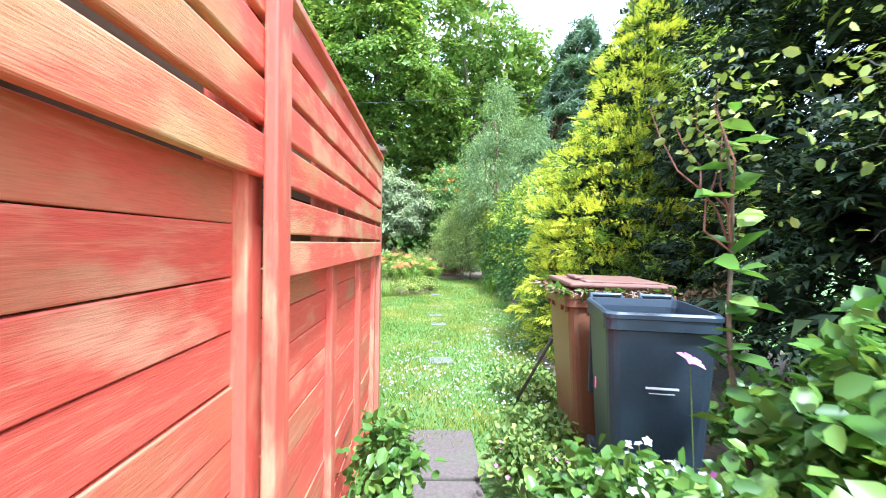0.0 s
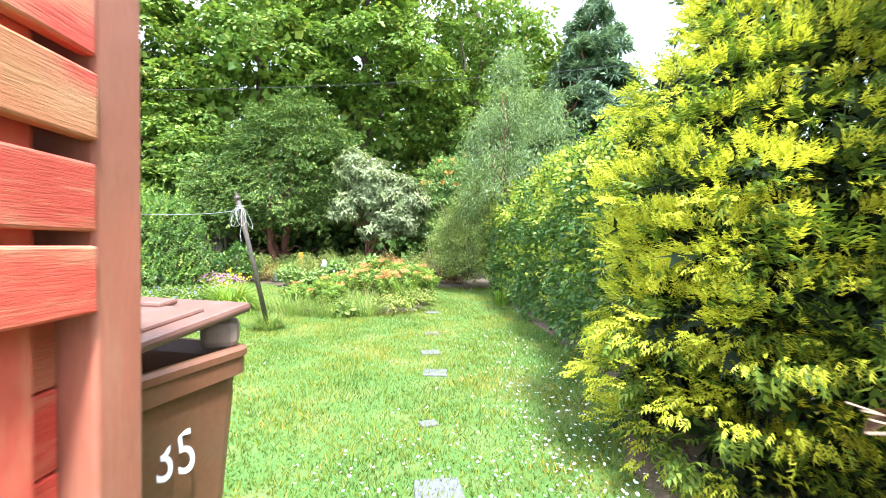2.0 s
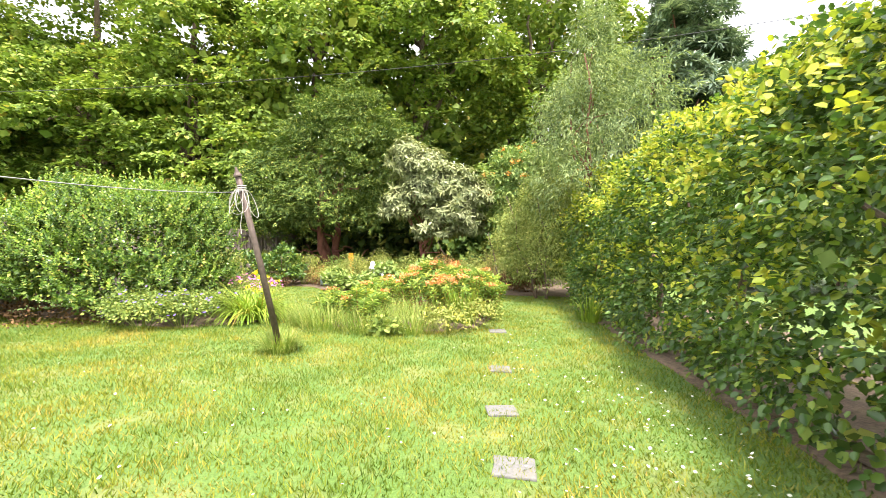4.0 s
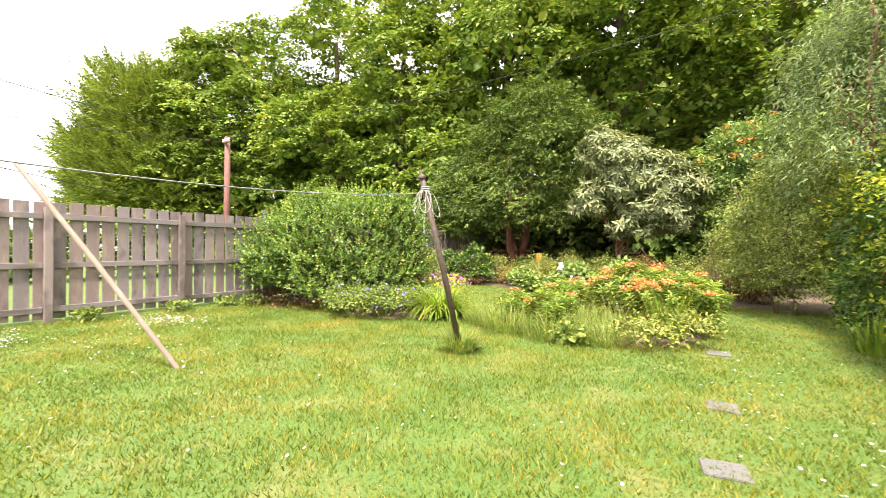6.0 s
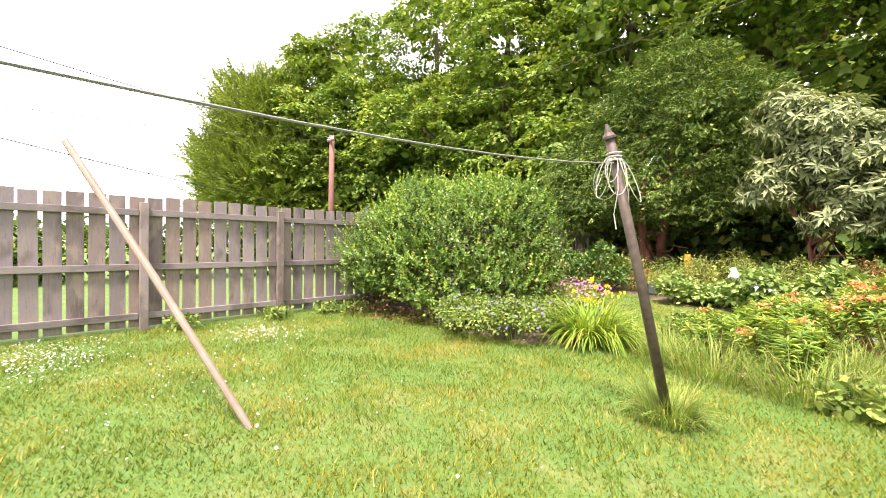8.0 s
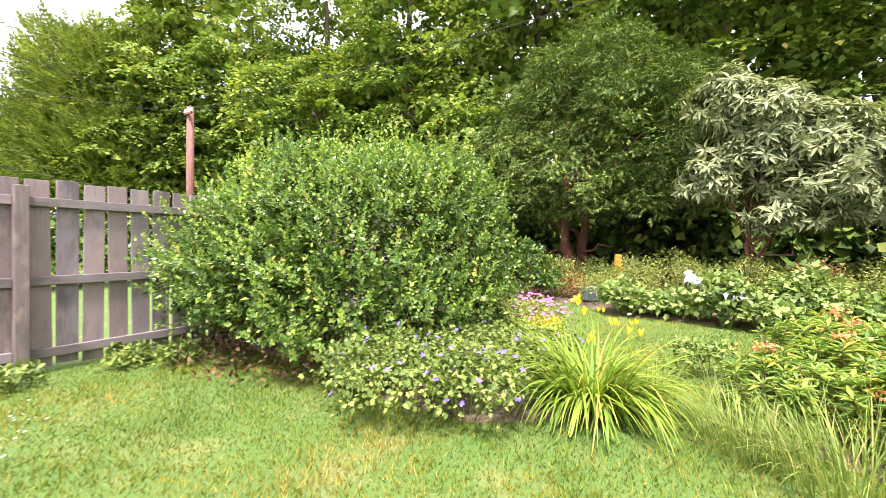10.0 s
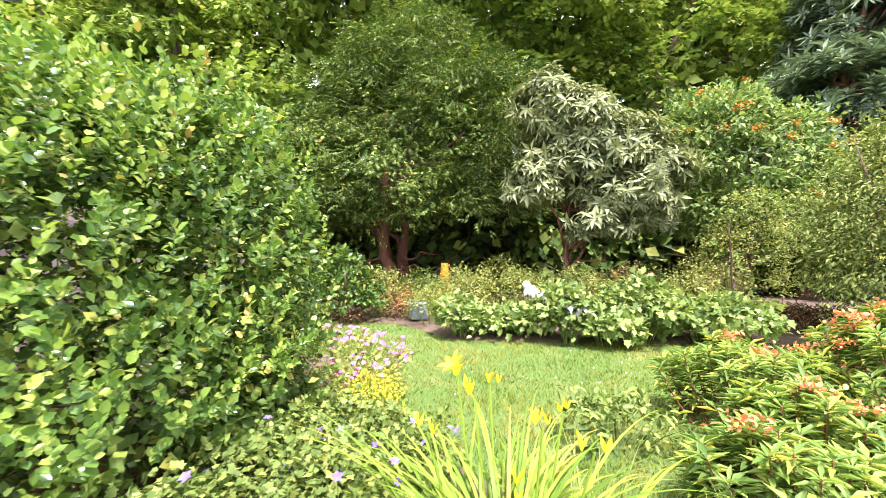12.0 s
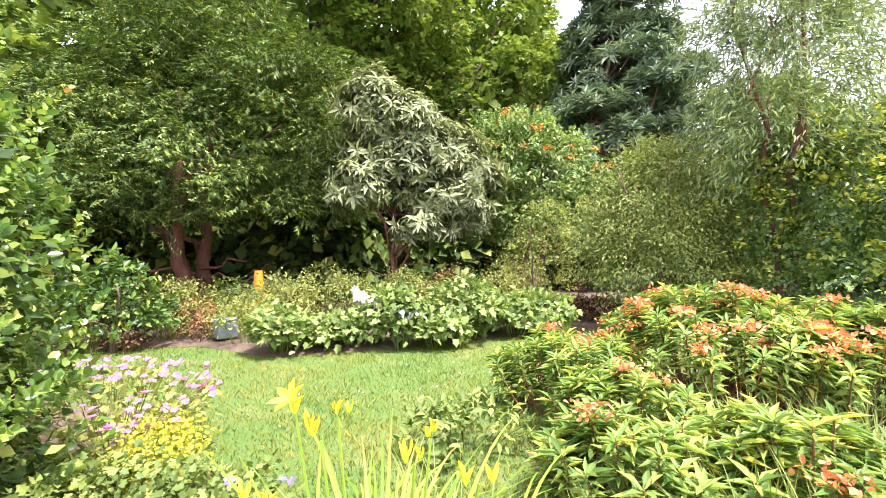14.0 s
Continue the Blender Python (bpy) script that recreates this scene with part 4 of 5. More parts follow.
broadleaf("lime_tree", -29.5, 20.5, 15.4, 4.4, 27, LIME, "broad dense green tree beyond the fence", 660, 70, 0.235, 0.0)
feather_tree(-32.5, 18.5, 14.0, 4.6, 31)
feather_tree(-37.0, 20.5, 12.0, 4.5, 32)


def yew_tree():
    rng = np.random.default_rng(41)
    t = thing("yew_tree", -5.8, 20.0, 0, "dark spreading yew with red-brown forked trunk", "tree")
    blobs = [(0, 0.5, 4.6, 3.0, 2.2, 2.0), (-1.9, -0.3, 3.3, 1.8, 1.6, 1.5), (1.7, -0.4, 4.2, 1.7, 1.6, 1.8), (0.2, -0.7, 3.2, 1.9, 1.3, 1.2), (0.4, 0.3, 6.0, 1.9, 1.6, 1.4), (-3.0, -0.8, 2.2, 1.3, 1.1, 0.9), (1.3, -1.5, 2.5, 1.0, 0.7, 0.6), (-1.4, -1.5, 2.3, 1.0, 0.7, 0.55), (0.1, -1.5, 3.0, 1.3, 0.8, 0.7), (-0.1, -1.2, 2.2, 0.7, 0.5, 0.35), (2.9, 0.3, 3.0, 1.0, 1.0, 1.2)]
    woody(t, (0, 0, 0), (0.2, 0.3, 4.6), 0.17, blobs[:5], rng, YEW_BARK, stems=3)
    for k in range(9):
        bm = bmesh.new()
        a = rng.uniform(0, 2 * math.pi)
        limb(bm, (0.1 * math.cos(a), 0.1 * math.sin(a), rng.uniform(0.3, 1.1)), (rng.uniform(1.0, 2.2) * math.cos(a), -abs(math.sin(a)) * 1.2, rng.uniform(0.5, 1.7)), 0.04, 0.012, rng, 6, 6, 0.12)
        part("dead_branch", bm, PALE_TWIG if k % 3 == 0 else YEW_BARK, t)
    C, O = hollow(*shell_points(blobs, 1500, rng, (0.7, 1.1), -0.75), 0.34, -1.0)
    P, A, N = boughs(C, O, 24, 0.46, rng, 0.45, 0.22)
    leaves("crown", P, A, N, 0.23, 0.16, YEW, t, "spray", rng=rng)


yew_tree()


def silver_shrub():
    rng = np.random.default_rng(43)
    t = thing("silver_leaved_shrub", -1.8, 17.7, 0, "tall shrub with long drooping silvery green leaves", "shrub")
    blobs = [(-0.6, 0, 4.15, 0.7, 0.75, 0.6), (-0.1, 0, 3.75, 1.0, 0.9, 0.65), (0.5, 0, 3.3, 1.0, 0.9, 0.65), (1.1, 0, 2.8, 0.85, 0.9, 0.6), (-0.1, -0.2, 2.9, 0.8, 0.7, 0.5), (0.8, -0.2, 2.3, 0.85, 0.8, 0.5), (1.35, 0, 2.0, 0.55, 0.6, 0.5), (-0.95, -0.2, 2.5, 0.5, 0.6, 0.5), (0.3, -0.4, 1.8, 0.6, 0.5, 0.35), (1.5, 0, 3.0, 0.5, 0.6, 0.5), (0.5, 0.2, 2.5, 0.9, 0.6, 0.7), (-0.4, 0.1, 3.2, 0.8, 0.7, 0.6)]
    woody(t, (-0.3, 0.2, 0), (-0.1, 0.1, 3.0), 0.07, blobs, rng, YEW_BARK)
    C, O = hollow(*shell_points(blobs, 1900, rng, (0.6, 1.1), -0.6), 0.3, -0.8)
    O = unit(O + np.array((0, 0, 0.25)))
    P, A, N = whorls(C, O, 12, rng, 1.0, 0.55, 0.1)
    leaves("crown", P, A, N, 0.2, 0.06, SILVER, t, "kite", rng=rng)


silver_shrub()


def rowan():
    rng = np.random.default_rng(44)
    t = thing("rowan_tree", 1.2, 18.6, 0, "rowan tree with clusters of orange berries", "tree")
    blobs = [(0, 0, 3.2, 1.5, 1.3, 1.2), (-1.0, 0, 2.5, 1.0, 1.0, 0.9), (1.0, -0.2, 3.2, 1.1, 1.0, 0.9), (0.1, 0.2, 4.0, 0.9, 0.9, 0.7), (0.2, -0.5, 2.0, 1.3, 1.0, 0.7)]
    woody(t, (0, 0, 0), (0, 0, 3.6), 0.08, blobs, rng, BARK, stems=2)
    C, O = shell_points(blobs, 560, rng, (0.65, 1.05))
    P, A, N = tufts(C, O, 30, 0.24, rng, 0.25, 0.5, 0.9)
    leaves("crown", P, A, N, 0.13, 0.06, ROWAN, t, "kite", rng=rng)
    C, O = shell_points(blobs, 46, rng, (1.0, 1.08), -0.1)
    C = C[C[:, 1] < 0.5]
    for c in C:
        q = c + rng.normal(size=(26, 3)) * np.array((0.06, 0.06, 0.035))
        tagged(leaves("berry_cluster", q, rng.normal(size=(26, 3)), rng.normal(size=(26, 3)), 0.035, 0.035, BERRY, t, "oval", rng=rng), kind="stuff")


rowan()


def eucalyptus():
    rng = np.random.default_rng(45)
    t = thing("eucalyptus_tree", 2.2, 13.4, 0, "weeping blue-green eucalyptus with hanging narrow leaves", "tree")
    blobs = [(0.1, 0, 5.5, 0.45, 0.5, 0.8), (0.1, 0, 4.6, 0.75, 0.75, 0.8), (-0.2, 0, 3.7, 0.9, 0.9, 0.9), (0.6, 0.1, 3.4, 0.95, 0.9, 1.0), (1.1, 0.2, 4.3, 0.8, 0.8, 0.9), (-0.3, -0.1, 2.6, 0.85, 0.8, 1.0), (0.75, 0.2, 2.0, 0.85, 0.75, 1.0)]
    woody(t, (0.5, 0.2, 0), (0.2, 0.1, 5.2), 0.05, blobs, rng, YEW_BARK, stems=2)
    C, O = hollow(*shell_points(blobs, 1250, rng, (0.6, 1.16), -0.5), 0.35, -0.6)
    P, A, N = tufts(C, O, 26, 0.2, rng, 0.75, 1.1, 0.3, 0.7, 0.75)
    leaves("crown", P, A, N, 0.105, 0.019, EUCALYPT, t, "kite", rng=rng)


eucalyptus()


def pine_tree():
    rng = np.random.default_rng(46)
    t = thing("blue_pine", 8.0, 22.5, 0, "tall blue-green pine with layered branches", "tree")
    blobs = []
    for i in range(40):
        z = 3.0 + 9.2 * i / 39
        rr = 4.3 * (1 - (z - 3.0) / 11.5)
        a = i * 2.4
        blobs.append((rr * rng.uniform(0.3, 0.8) * math.cos(a), rr * rng.uniform(0.3, 0.8) * math.sin(a), z + rng.normal() * 0.3, rr * rng.uniform(0.4, 0.6) + 0.25, rr * rng.uniform(0.4, 0.6) + 0.25, rng.uniform(0.55, 0.95)))
    woody(t, (-3.4, -1.6, 0), (0, 0, 12.0), 0.2, blobs[::3], rng, YEW_BARK)
    C, O = shell_points(blobs, 3400, rng, (0.5, 1.08), -0.3)
    O = unit(O + np.array((0, 0, 0.5)))
    P, A, N = whorls(C, O, 16, rng, 0.9, 0.0, 0.12)
    leaves("crown", P, A, N, 0.34, 0.075, PINE, t, "kite", rng=rng)


pine_tree()


def cone_blobs(radii, step):
    """Ellipsoids that make up a conifer bulging low down and narrowing to a top that leans back a little."""
    out = []
    for i, r in enumerate(radii):
        z = 0.25 + step * i
        out.append((0.05 * math.sin(3 * i) + 0.006 * i * i, 0.05 * math.cos(5 * i) + 0.008 * i * i, z, r, r, 0.36))
    return out


def golden_conifer():
    rng = np.random.default_rng(51)
    t = thing("golden_conifer", 2.36, 4.85, 0, "dense golden yellow conifer with green depths", "conifer")
    blobs = cone_blobs((0.92, 1.06, 1.1, 1.1, 1.05, 0.96, 0.86, 0.76, 0.67, 0.6, 0.54, 0.5, 0.46, 0.42, 0.36, 0.26), 0.33)
    woody(t, (0.1, 0, 0), (0.55, 0.75, 3.4), 0.12, blobs[4::3], rng, BARK)
    C, O = shell_points(blobs, 5200, rng, (0.92, 1.06), -0.4)
    inward = (C[:, 1] < -0.2) & (C[:, 0] > -0.4)
    C1, O1 = hollow(C[~inward], O[~inward], 0.1, -0.75)
    C2, O2 = hollow(C[inward], O[inward], 0.16, 0.1)
    C, O = np.concatenate([C1, C2]), np.concatenate([O1, O2])
    P, A, N = tufts(C, O, 10, 0.055, rng, -0.1, 0.35, 1.0, 1.1, 0.4)
    # Sunless side gets a greener, darker copy, so some shade is in the colour.
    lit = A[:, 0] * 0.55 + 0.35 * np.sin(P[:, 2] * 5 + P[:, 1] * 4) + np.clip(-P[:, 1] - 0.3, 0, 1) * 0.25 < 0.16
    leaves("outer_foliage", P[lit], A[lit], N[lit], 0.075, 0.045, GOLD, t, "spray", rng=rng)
    leaves("green_foliage", P[~lit][::2], A[~lit][::2], N[~lit][::2], 0.09, 0.07, GOLD_GREEN, t, "spray", "greener sprays, shade of the sunless side put into the colour", rng=rng)
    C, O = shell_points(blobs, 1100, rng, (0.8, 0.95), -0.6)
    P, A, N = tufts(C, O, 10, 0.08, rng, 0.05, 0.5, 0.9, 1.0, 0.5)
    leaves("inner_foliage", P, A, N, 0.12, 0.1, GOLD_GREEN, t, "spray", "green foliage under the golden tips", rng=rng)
    # Near-black sprays deep inside: the crown's inner shade painted as leaf colour.
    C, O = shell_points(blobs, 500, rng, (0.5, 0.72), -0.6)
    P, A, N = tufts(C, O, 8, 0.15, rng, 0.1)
    leaves("shaded_foliage", P, A, N, 0.24, 0.2, DARK_CONIFER, t, "spray", "inner foliage, deep shade put into its dark green", rng=rng)


golden_conifer()


def dark_conifer():
    rng = np.random.default_rng(52)
    t = thing("dark_conifer", 3.5, 3.1, 0, "tall dark green conifer, bare and brown inside", "conifer")
    blobs = [(0, 0, 1.0, 1.45, 1.5, 1.1), (0, 0, 2.3, 1.55, 1.5, 1.2), (0.1, 0.2, 3.6, 1.3, 1.4, 1.1), (0.2, -1.6, 2.0, 1.3, 1.3, 1.9), (0.2, 0.3, 4.6, 0.9, 1.0, 0.8), (0.9, -1.2, 3.6, 1.3, 1.3, 1.2), (0.6, -2.4, 2.6, 1.2, 1.0, 1.8), (-0.8, -0.8, 1.1, 0.75, 0.8, 1.15), (-0.2, -1.9, 1.0, 1.0, 0.9, 1.1)]
    woody(t, (0.1, 0, 0), (0.1, 0, 4.2), 0.14, blobs, rng, BARK)
    C, O = shell_points(blobs, 1500, rng, (0.78, 1.0), -0.5)
    k = C[:, 2] > 0.75 + 0.5 * np.sin(C[:, 0] * 4 + C[:, 1] * 3)
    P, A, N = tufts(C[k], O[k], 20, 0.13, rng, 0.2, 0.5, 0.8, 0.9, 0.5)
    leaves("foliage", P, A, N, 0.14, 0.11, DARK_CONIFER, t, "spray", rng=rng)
    P, A, N = tufts(C[~k], O[~k], 12, 0.15, rng, 0.3)
    leaves("dead_foliage", P, A, N, 0.2, 0.05, DEAD_BROWN, t, "spray", "dead brown twigs low in the conifer", rng=rng)
    # Inner fill in near-black green, which carries the interior's shade in its colour.
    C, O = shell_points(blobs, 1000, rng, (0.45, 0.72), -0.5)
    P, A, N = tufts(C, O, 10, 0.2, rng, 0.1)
    leaves("shaded_foliage", P, A, N, 0.3, 0.24, DARK_CONIFER, t, "spray", "inner foliage, deep shade put into its dark green", rng=rng)
    C, O = shell_points(blobs, 520, rng, (0.98, 1.08), -0.2)
    k = C[:, 2] > 1.2
    P, A, N = boughs(C[k], O[k], 14, 0.16, rng, 0.3, 0.2)
    leaves("outer_foliage", P, A, N, 0.1, 0.07, GOLD_GREEN, t, "spray", "yellow new sprays", rng=rng)


dark_conifer()


def hedge():
    rng = np.random.default_rng(53)
    t = thing("beech_hedge", 2.92, 9.0, 0, "tall rounded hedge with glossy green and yellow leaves", "hedge")
    blobs = []
    for i in range(10):
        y = -3.9 + 0.95 * i
        s = 0.12 * math.sin(i * 2.1)
        blobs += [(s, y, 0.35, 1.02, 0.9, 0.5), (s, y, 0.8, 1.0, 0.9, 0.95), (s - 0.02, y + 0.3, 1.7, 0.98, 0.85, 0.85), (s + 0.25, y, 2.35, 0.85, 0.8, 0.62)]
    for i in range(5):
        bm = bmesh.new()
        limb(bm, (0.2, -2.8 + 1.5 * i, -0.05), (0.1, -2.6 + 1.5 * i, 2.2), 0.06, 0.015, rng, 7)
        part("trunk", bm, BARK, t)
    C, O = hollow(*shell_points(blobs, 11000, rng, (0.84, 1.06), -0.6), 0.17, -0.7)
    k = (C[:, 0] < 0.5)
    C, O = C[k], O[k]
    P, A, N = tufts(C, O, 9, 0.1, rng, 0.3, 0.7, 0.6, 0.7, 0.6)
    leaves("foliage", P, A, N, 0.06, 0.04, BEECH, t, "oval", rng=rng)
    # Darker yew green puts the hedge's inner shade into the leaf colour.
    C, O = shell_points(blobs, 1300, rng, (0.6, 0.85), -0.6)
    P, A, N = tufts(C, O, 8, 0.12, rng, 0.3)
    leaves("inner_foliage", P, A, N, 0.1, 0.075, YEW, t, "kite", "inner foliage, deep shade put into its dark green", rng=rng)
    C, O = shell_points(blobs, 3600, rng, (1.0, 1.12), -0.1)
    k = (C[:, 0] < 0.4) & (rng.uniform(0, 1, len(C)) < np.clip((C[:, 2] - 0.3) / 2.4, 0.1, 1.0))
    C, O = C[k], O[k]
    P, A, N = tufts(C, O, 11, 0.11, rng, 0.0, 0.6)
    leaves("new_growth", P, A, N, 0.058, 0.04, BEECH_TIP, t, "oval", "pale yellow-green young shoots", rng=rng)


hedge()


def big_bush():
    rng = np.random.default_rng(54)
    t = thing("glossy_bush", -6.72, 11.25, 0, "big rounded bush with small glossy green leaves", "shrub")
    blobs = [(0, 0, 1.2, 1.4, 1.35, 1.0), (0.35, 0.1, 1.5, 1.05, 1.05, 0.78), (-0.6, -0.5, 1.05, 1.05, 1.0, 0.8), (-1.05, -0.7, 0.78, 0.62, 0.75, 0.55), (0.7, -0.2, 1.1, 0.92, 0.95, 0.9), (-0.1, -0.3, 1.68, 0.85, 0.85, 0.58), (0.6, 0.5, 1.3, 1.0, 0.95, 1.05), (0.95, 0.35, 1.25, 0.7, 0.7, 1.0), (0.1, -0.95, 0.75, 0.9, 0.55, 0.55), (0.75, -0.75, 0.6, 0.7, 0.55, 0.5), (1.15, -0.1, 0.6, 0.6, 0.65, 0.52), (1.12, 0.72, 1.25, 0.75, 0.75, 1.0), (1.3, 0.6, 0.6, 0.65, 0.7, 0.55)]
    woody(t, (0, 0, 0), (0, 0, 1.6), 0.05, blobs, rng, BARK, stems=3)
    C, O = hollow(*shell_points(blobs, 6200, rng, (0.82, 1.1), -0.7), 0.13, -0.35)
    P, A, N = sprigs(C, O, 13, 0.17, rng, 0.7)
    leaves("foliage", P, A, N, 0.043, 0.031, GLOSSY, t, "oval", rng=rng)
    # Inner leaves coloured darker than the outer ones to paint shade in the hollows.
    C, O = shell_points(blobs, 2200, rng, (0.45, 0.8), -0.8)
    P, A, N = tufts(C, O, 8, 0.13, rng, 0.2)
    leaves("inner_foliage", P, A, N, 0.065, 0.045, YEW, t, "kite", "inner foliage, deep shade put into its dark green", rng=rng)
    C, O = shell_points(blobs, 420, rng, (1.0, 1.1), 0.1)
    P, A, N = sprigs(C, O, 16, 0.4, rng, 1.2)
    leaves("new_growth", P, A, N, 0.042, 0.03, BUSH_TIP, t, "oval", "pale young shoots standing out of the bush", rng=rng)
    n = 1000
    a = rng.uniform(math.pi * 0.85, math.pi * 2.05, n)
    q = rng.uniform(0.6, 1.2, n)
    P = np.stack([1.35 * np.cos(a) * q - 0.25, 1.35 * np.sin(a) * q, rng.uniform(0.02, 0.4, n) * np.clip(1.6 - q, 0.15, 1)], 1)
    leaves("dead_leaves", P, rng.normal(size=(n, 3)), rng.normal(size=(n, 3)) + np.array((0, 0, 0.6)), 0.055, 0.036, DEAD_BROWN, t, "oval", "brown dead leaves at the foot", rng=rng)


big_bush()


def simple_shrub(name, x, y, blobs, seed, mat, label, n, per, L, W, rad=0.12, shape="oval", droop=0.2, stems=2, bark=BARK):
    rng = np.random.default_rng(seed)
    t = thing(name, x, y, 0, label, "shrub")
    woody(t, (0, 0, 0), (0, 0, max(b[2] for b in blobs)), 0.03, blobs, rng, bark, stems=stems, name="stem")
    C, O = shell_points(blobs, n, rng, (0.55, 1.08), -0.6)
    P, A, N = tufts(C, O, per, rad, rng, droop)
    leaves("foliage", P, A, N, L, W, mat, t, shape, rng=rng)
    return t


simple_shrub("arching_shrub", 1.7, 15.0, [(0, 0, 1.7, 1.2, 1.0, 1.2), (-0.5, 0, 1.2, 0.9, 0.9, 1.0), (0.9, 0.1, 1.6, 1.1, 1.0, 1.1), (0, -0.3, 0.8, 1.2, 0.9, 0.8), (0.1, 0, 2.5, 0.6, 0.6, 0.6)], 61, GREY_GREEN, "twiggy arching shrub with fine grey-green leaves", 1200, 30, 0.06, 0.024, 0.2, "kite", 0.6)
simple_shrub("small_leaved_shrub", 0.9, 17.2, [(0, 0, 1.0, 0.8, 0.7, 0.9), (0.2, 0, 1.7, 0.5, 0.5, 0.6)], 62, HERB_PALE, "thin twiggy shrub with small pale leaves", 260, 22, 0.05, 0.025, 0.16, "kite", 0.3)
simple_shrub("dark_laurel", -6.35, 16.95, [(0, 0, 0.55, 0.75, 0.6, 0.52), (0.2, 0, 0.95, 0.35, 0.35, 0.4), (-0.6, 0, 0.5, 0.6, 0.5, 0.5), (-1.1, 0.1, 0.6, 0.5, 0.5, 0.5)], 63, BEECH, "low dark green leafy shrub by the lawn", 260, 12, 0.1, 0.045, 0.1)
simple_shrub("yellow_green_shrub", -7.4, 14.6, [(0, 0, 0.9, 0.8, 0.8, 0.8), (0.3, 0.4, 0.6, 0.7, 0.7, 0.55)], 64, HERB_PALE, "rounded yellow-green shrub behind the bush", 320, 16, 0.06, 0.03, 0.12)
simple_shrub("shade_undergrowth", -1.0, 20.5, [(-8, 2.5, 1.3, 2.4, 1.0, 1.9), (-5, 2.3, 1.3, 2.4, 1.0, 1.9), (-2, 2.2, 1.4, 2.0, 1.0, 2.0), (1.2, 2.0, 1.5, 2.0, 1.0, 2.1), (4.4, 2.0, 1.5, 2.2, 1.2, 2.2), (7.4, 0.5, 1.7, 2.2, 1.4, 2.3), (10, -3, 1.7, 2, 2.4, 2.3)], 65, YEW, "dark shaded undergrowth below the trees", 1500, 24, 0.34, 0.26, 0.4, "kite")
simple_shrub("field_hedge", -17.5, 14.5, [(0, y, 0.8, 1.0, 2.0, 0.95) for y in (-10, -7, -4, -1, 2)] + [(3, 4.5, 1.2, 3.0, 1.2, 1.6), (6.5, 6, 1.4, 3.0, 1.2, 1.9)], 66, YEW, "low dark hedge across the field", 700, 24, 0.2, 0.14, 0.4, "kite")


def far_woods():
    rng = np.random.default_rng(67)
    blobs = [(x, 33 + 1.5 * math.sin(x), 6.0, 3.6, 2.0, 7.6 + math.sin(x * 1.7)) for x in range(-48, 14, 4)]
    C, O = shell_points(blobs, 1900, rng, (0.7, 1.05), -0.9)
    P, A, N = tufts(C, O, 24, 0.9, rng, 0.3)
    ob = leaves("far_woods", P, A, N, 0.55, 0.45, LIME, None, "kite", rng=rng)
    tagged(ob, "dense green woodland behind the tree row", "woods", kind="stuff")


far_woods()


# ---------------------------------------------------------------- flower beds
def herb(name, x, y, r, h, seed, mat, label, n=70, per=7, L=0.09, W=0.06, shape="oval", category="plant", group="", droop=0.25, sy=None):
    """A leafy clump: thin stems from the ground and leaves all over its dome."""
    rng = np.random.default_rng(seed)
    t = thing(name, x, y, 0.03, label, category, group)
    blobs = [(0, 0, h * 0.45, r, sy or r, h * 0.5), (r * 0.4, -0.3 * r, h * 0.4, r * 0.6, r * 0.6, h * 0.45), (-r * 0.4, 0.2 * r, h * 0.45, r * 0.6, r * 0.6, h * 0.5)]
    C, O = shell_points(blobs, n, rng, (0.5, 1.06), -0.2)
    bm = bmesh.new()
    for c in C[:24]:
        add_tube(bm, [(c[0] * 0.3, c[1] * 0.3, -0.04), (c[0] * 0.7, c[1] * 0.7, c[2] * 0.6), tuple(c)], [0.005, 0.004, 0.002], 4)
    tagged(part("stem", bm, mat, t), kind="stuff")
    P, A, N = tufts(C, O, per, 0.07 + 0.05 * r, rng, droop, 0.7, 0.8)
    P[:, 2] = np.maximum(P[:, 2], 0.0)
    leaves("foliage", P, A, N, L, W, mat, t, shape, rng=rng)
    return t, blobs, rng


def bloom(parent, c, size, petals, mat, rng, name="flower", lift=0.35, wide=0.75):
    """One open flower of some petals round a point."""
    a = np.arange(petals) * 2 * math.pi / petals + rng.uniform(0, 6)
    ax = unit(np.array([[rng.normal() * 0.4, rng.normal() * 0.4 - 0.3, 1.0]]))[0]
    u = np.cross(ax, (1, 0.2, 0.1))
    u /= np.linalg.norm(u)
    v = np.cross(ax, u)
    A = np.cos(a)[:, None] * u + np.sin(a)[:, None] * v + lift * ax
    leaves(name, np.repeat(np.array([c]), petals, 0), A, np.repeat(ax[None], petals, 0), size, size * wide, mat, parent, "oval", spread=0.1, rng=rng)


def flowers_on(t, blobs, rng, n, size, petals, mat, above=0.02, z_min=0.3, name="flower"):
    C, O = shell_points(blobs, n, rng, (1.0, 1.1), z_min)
    bm = bmesh.new()
    for c in C:
        p = c + np.array((0, 0, above))
        add_tube(bm, [tuple(c * 0.75), tuple(p)], 0.002, 4)
        bloom(t, p, size, petals, mat, rng, name)
    tagged(part("flower_stalk", bm, HERB, t), kind="stuff")


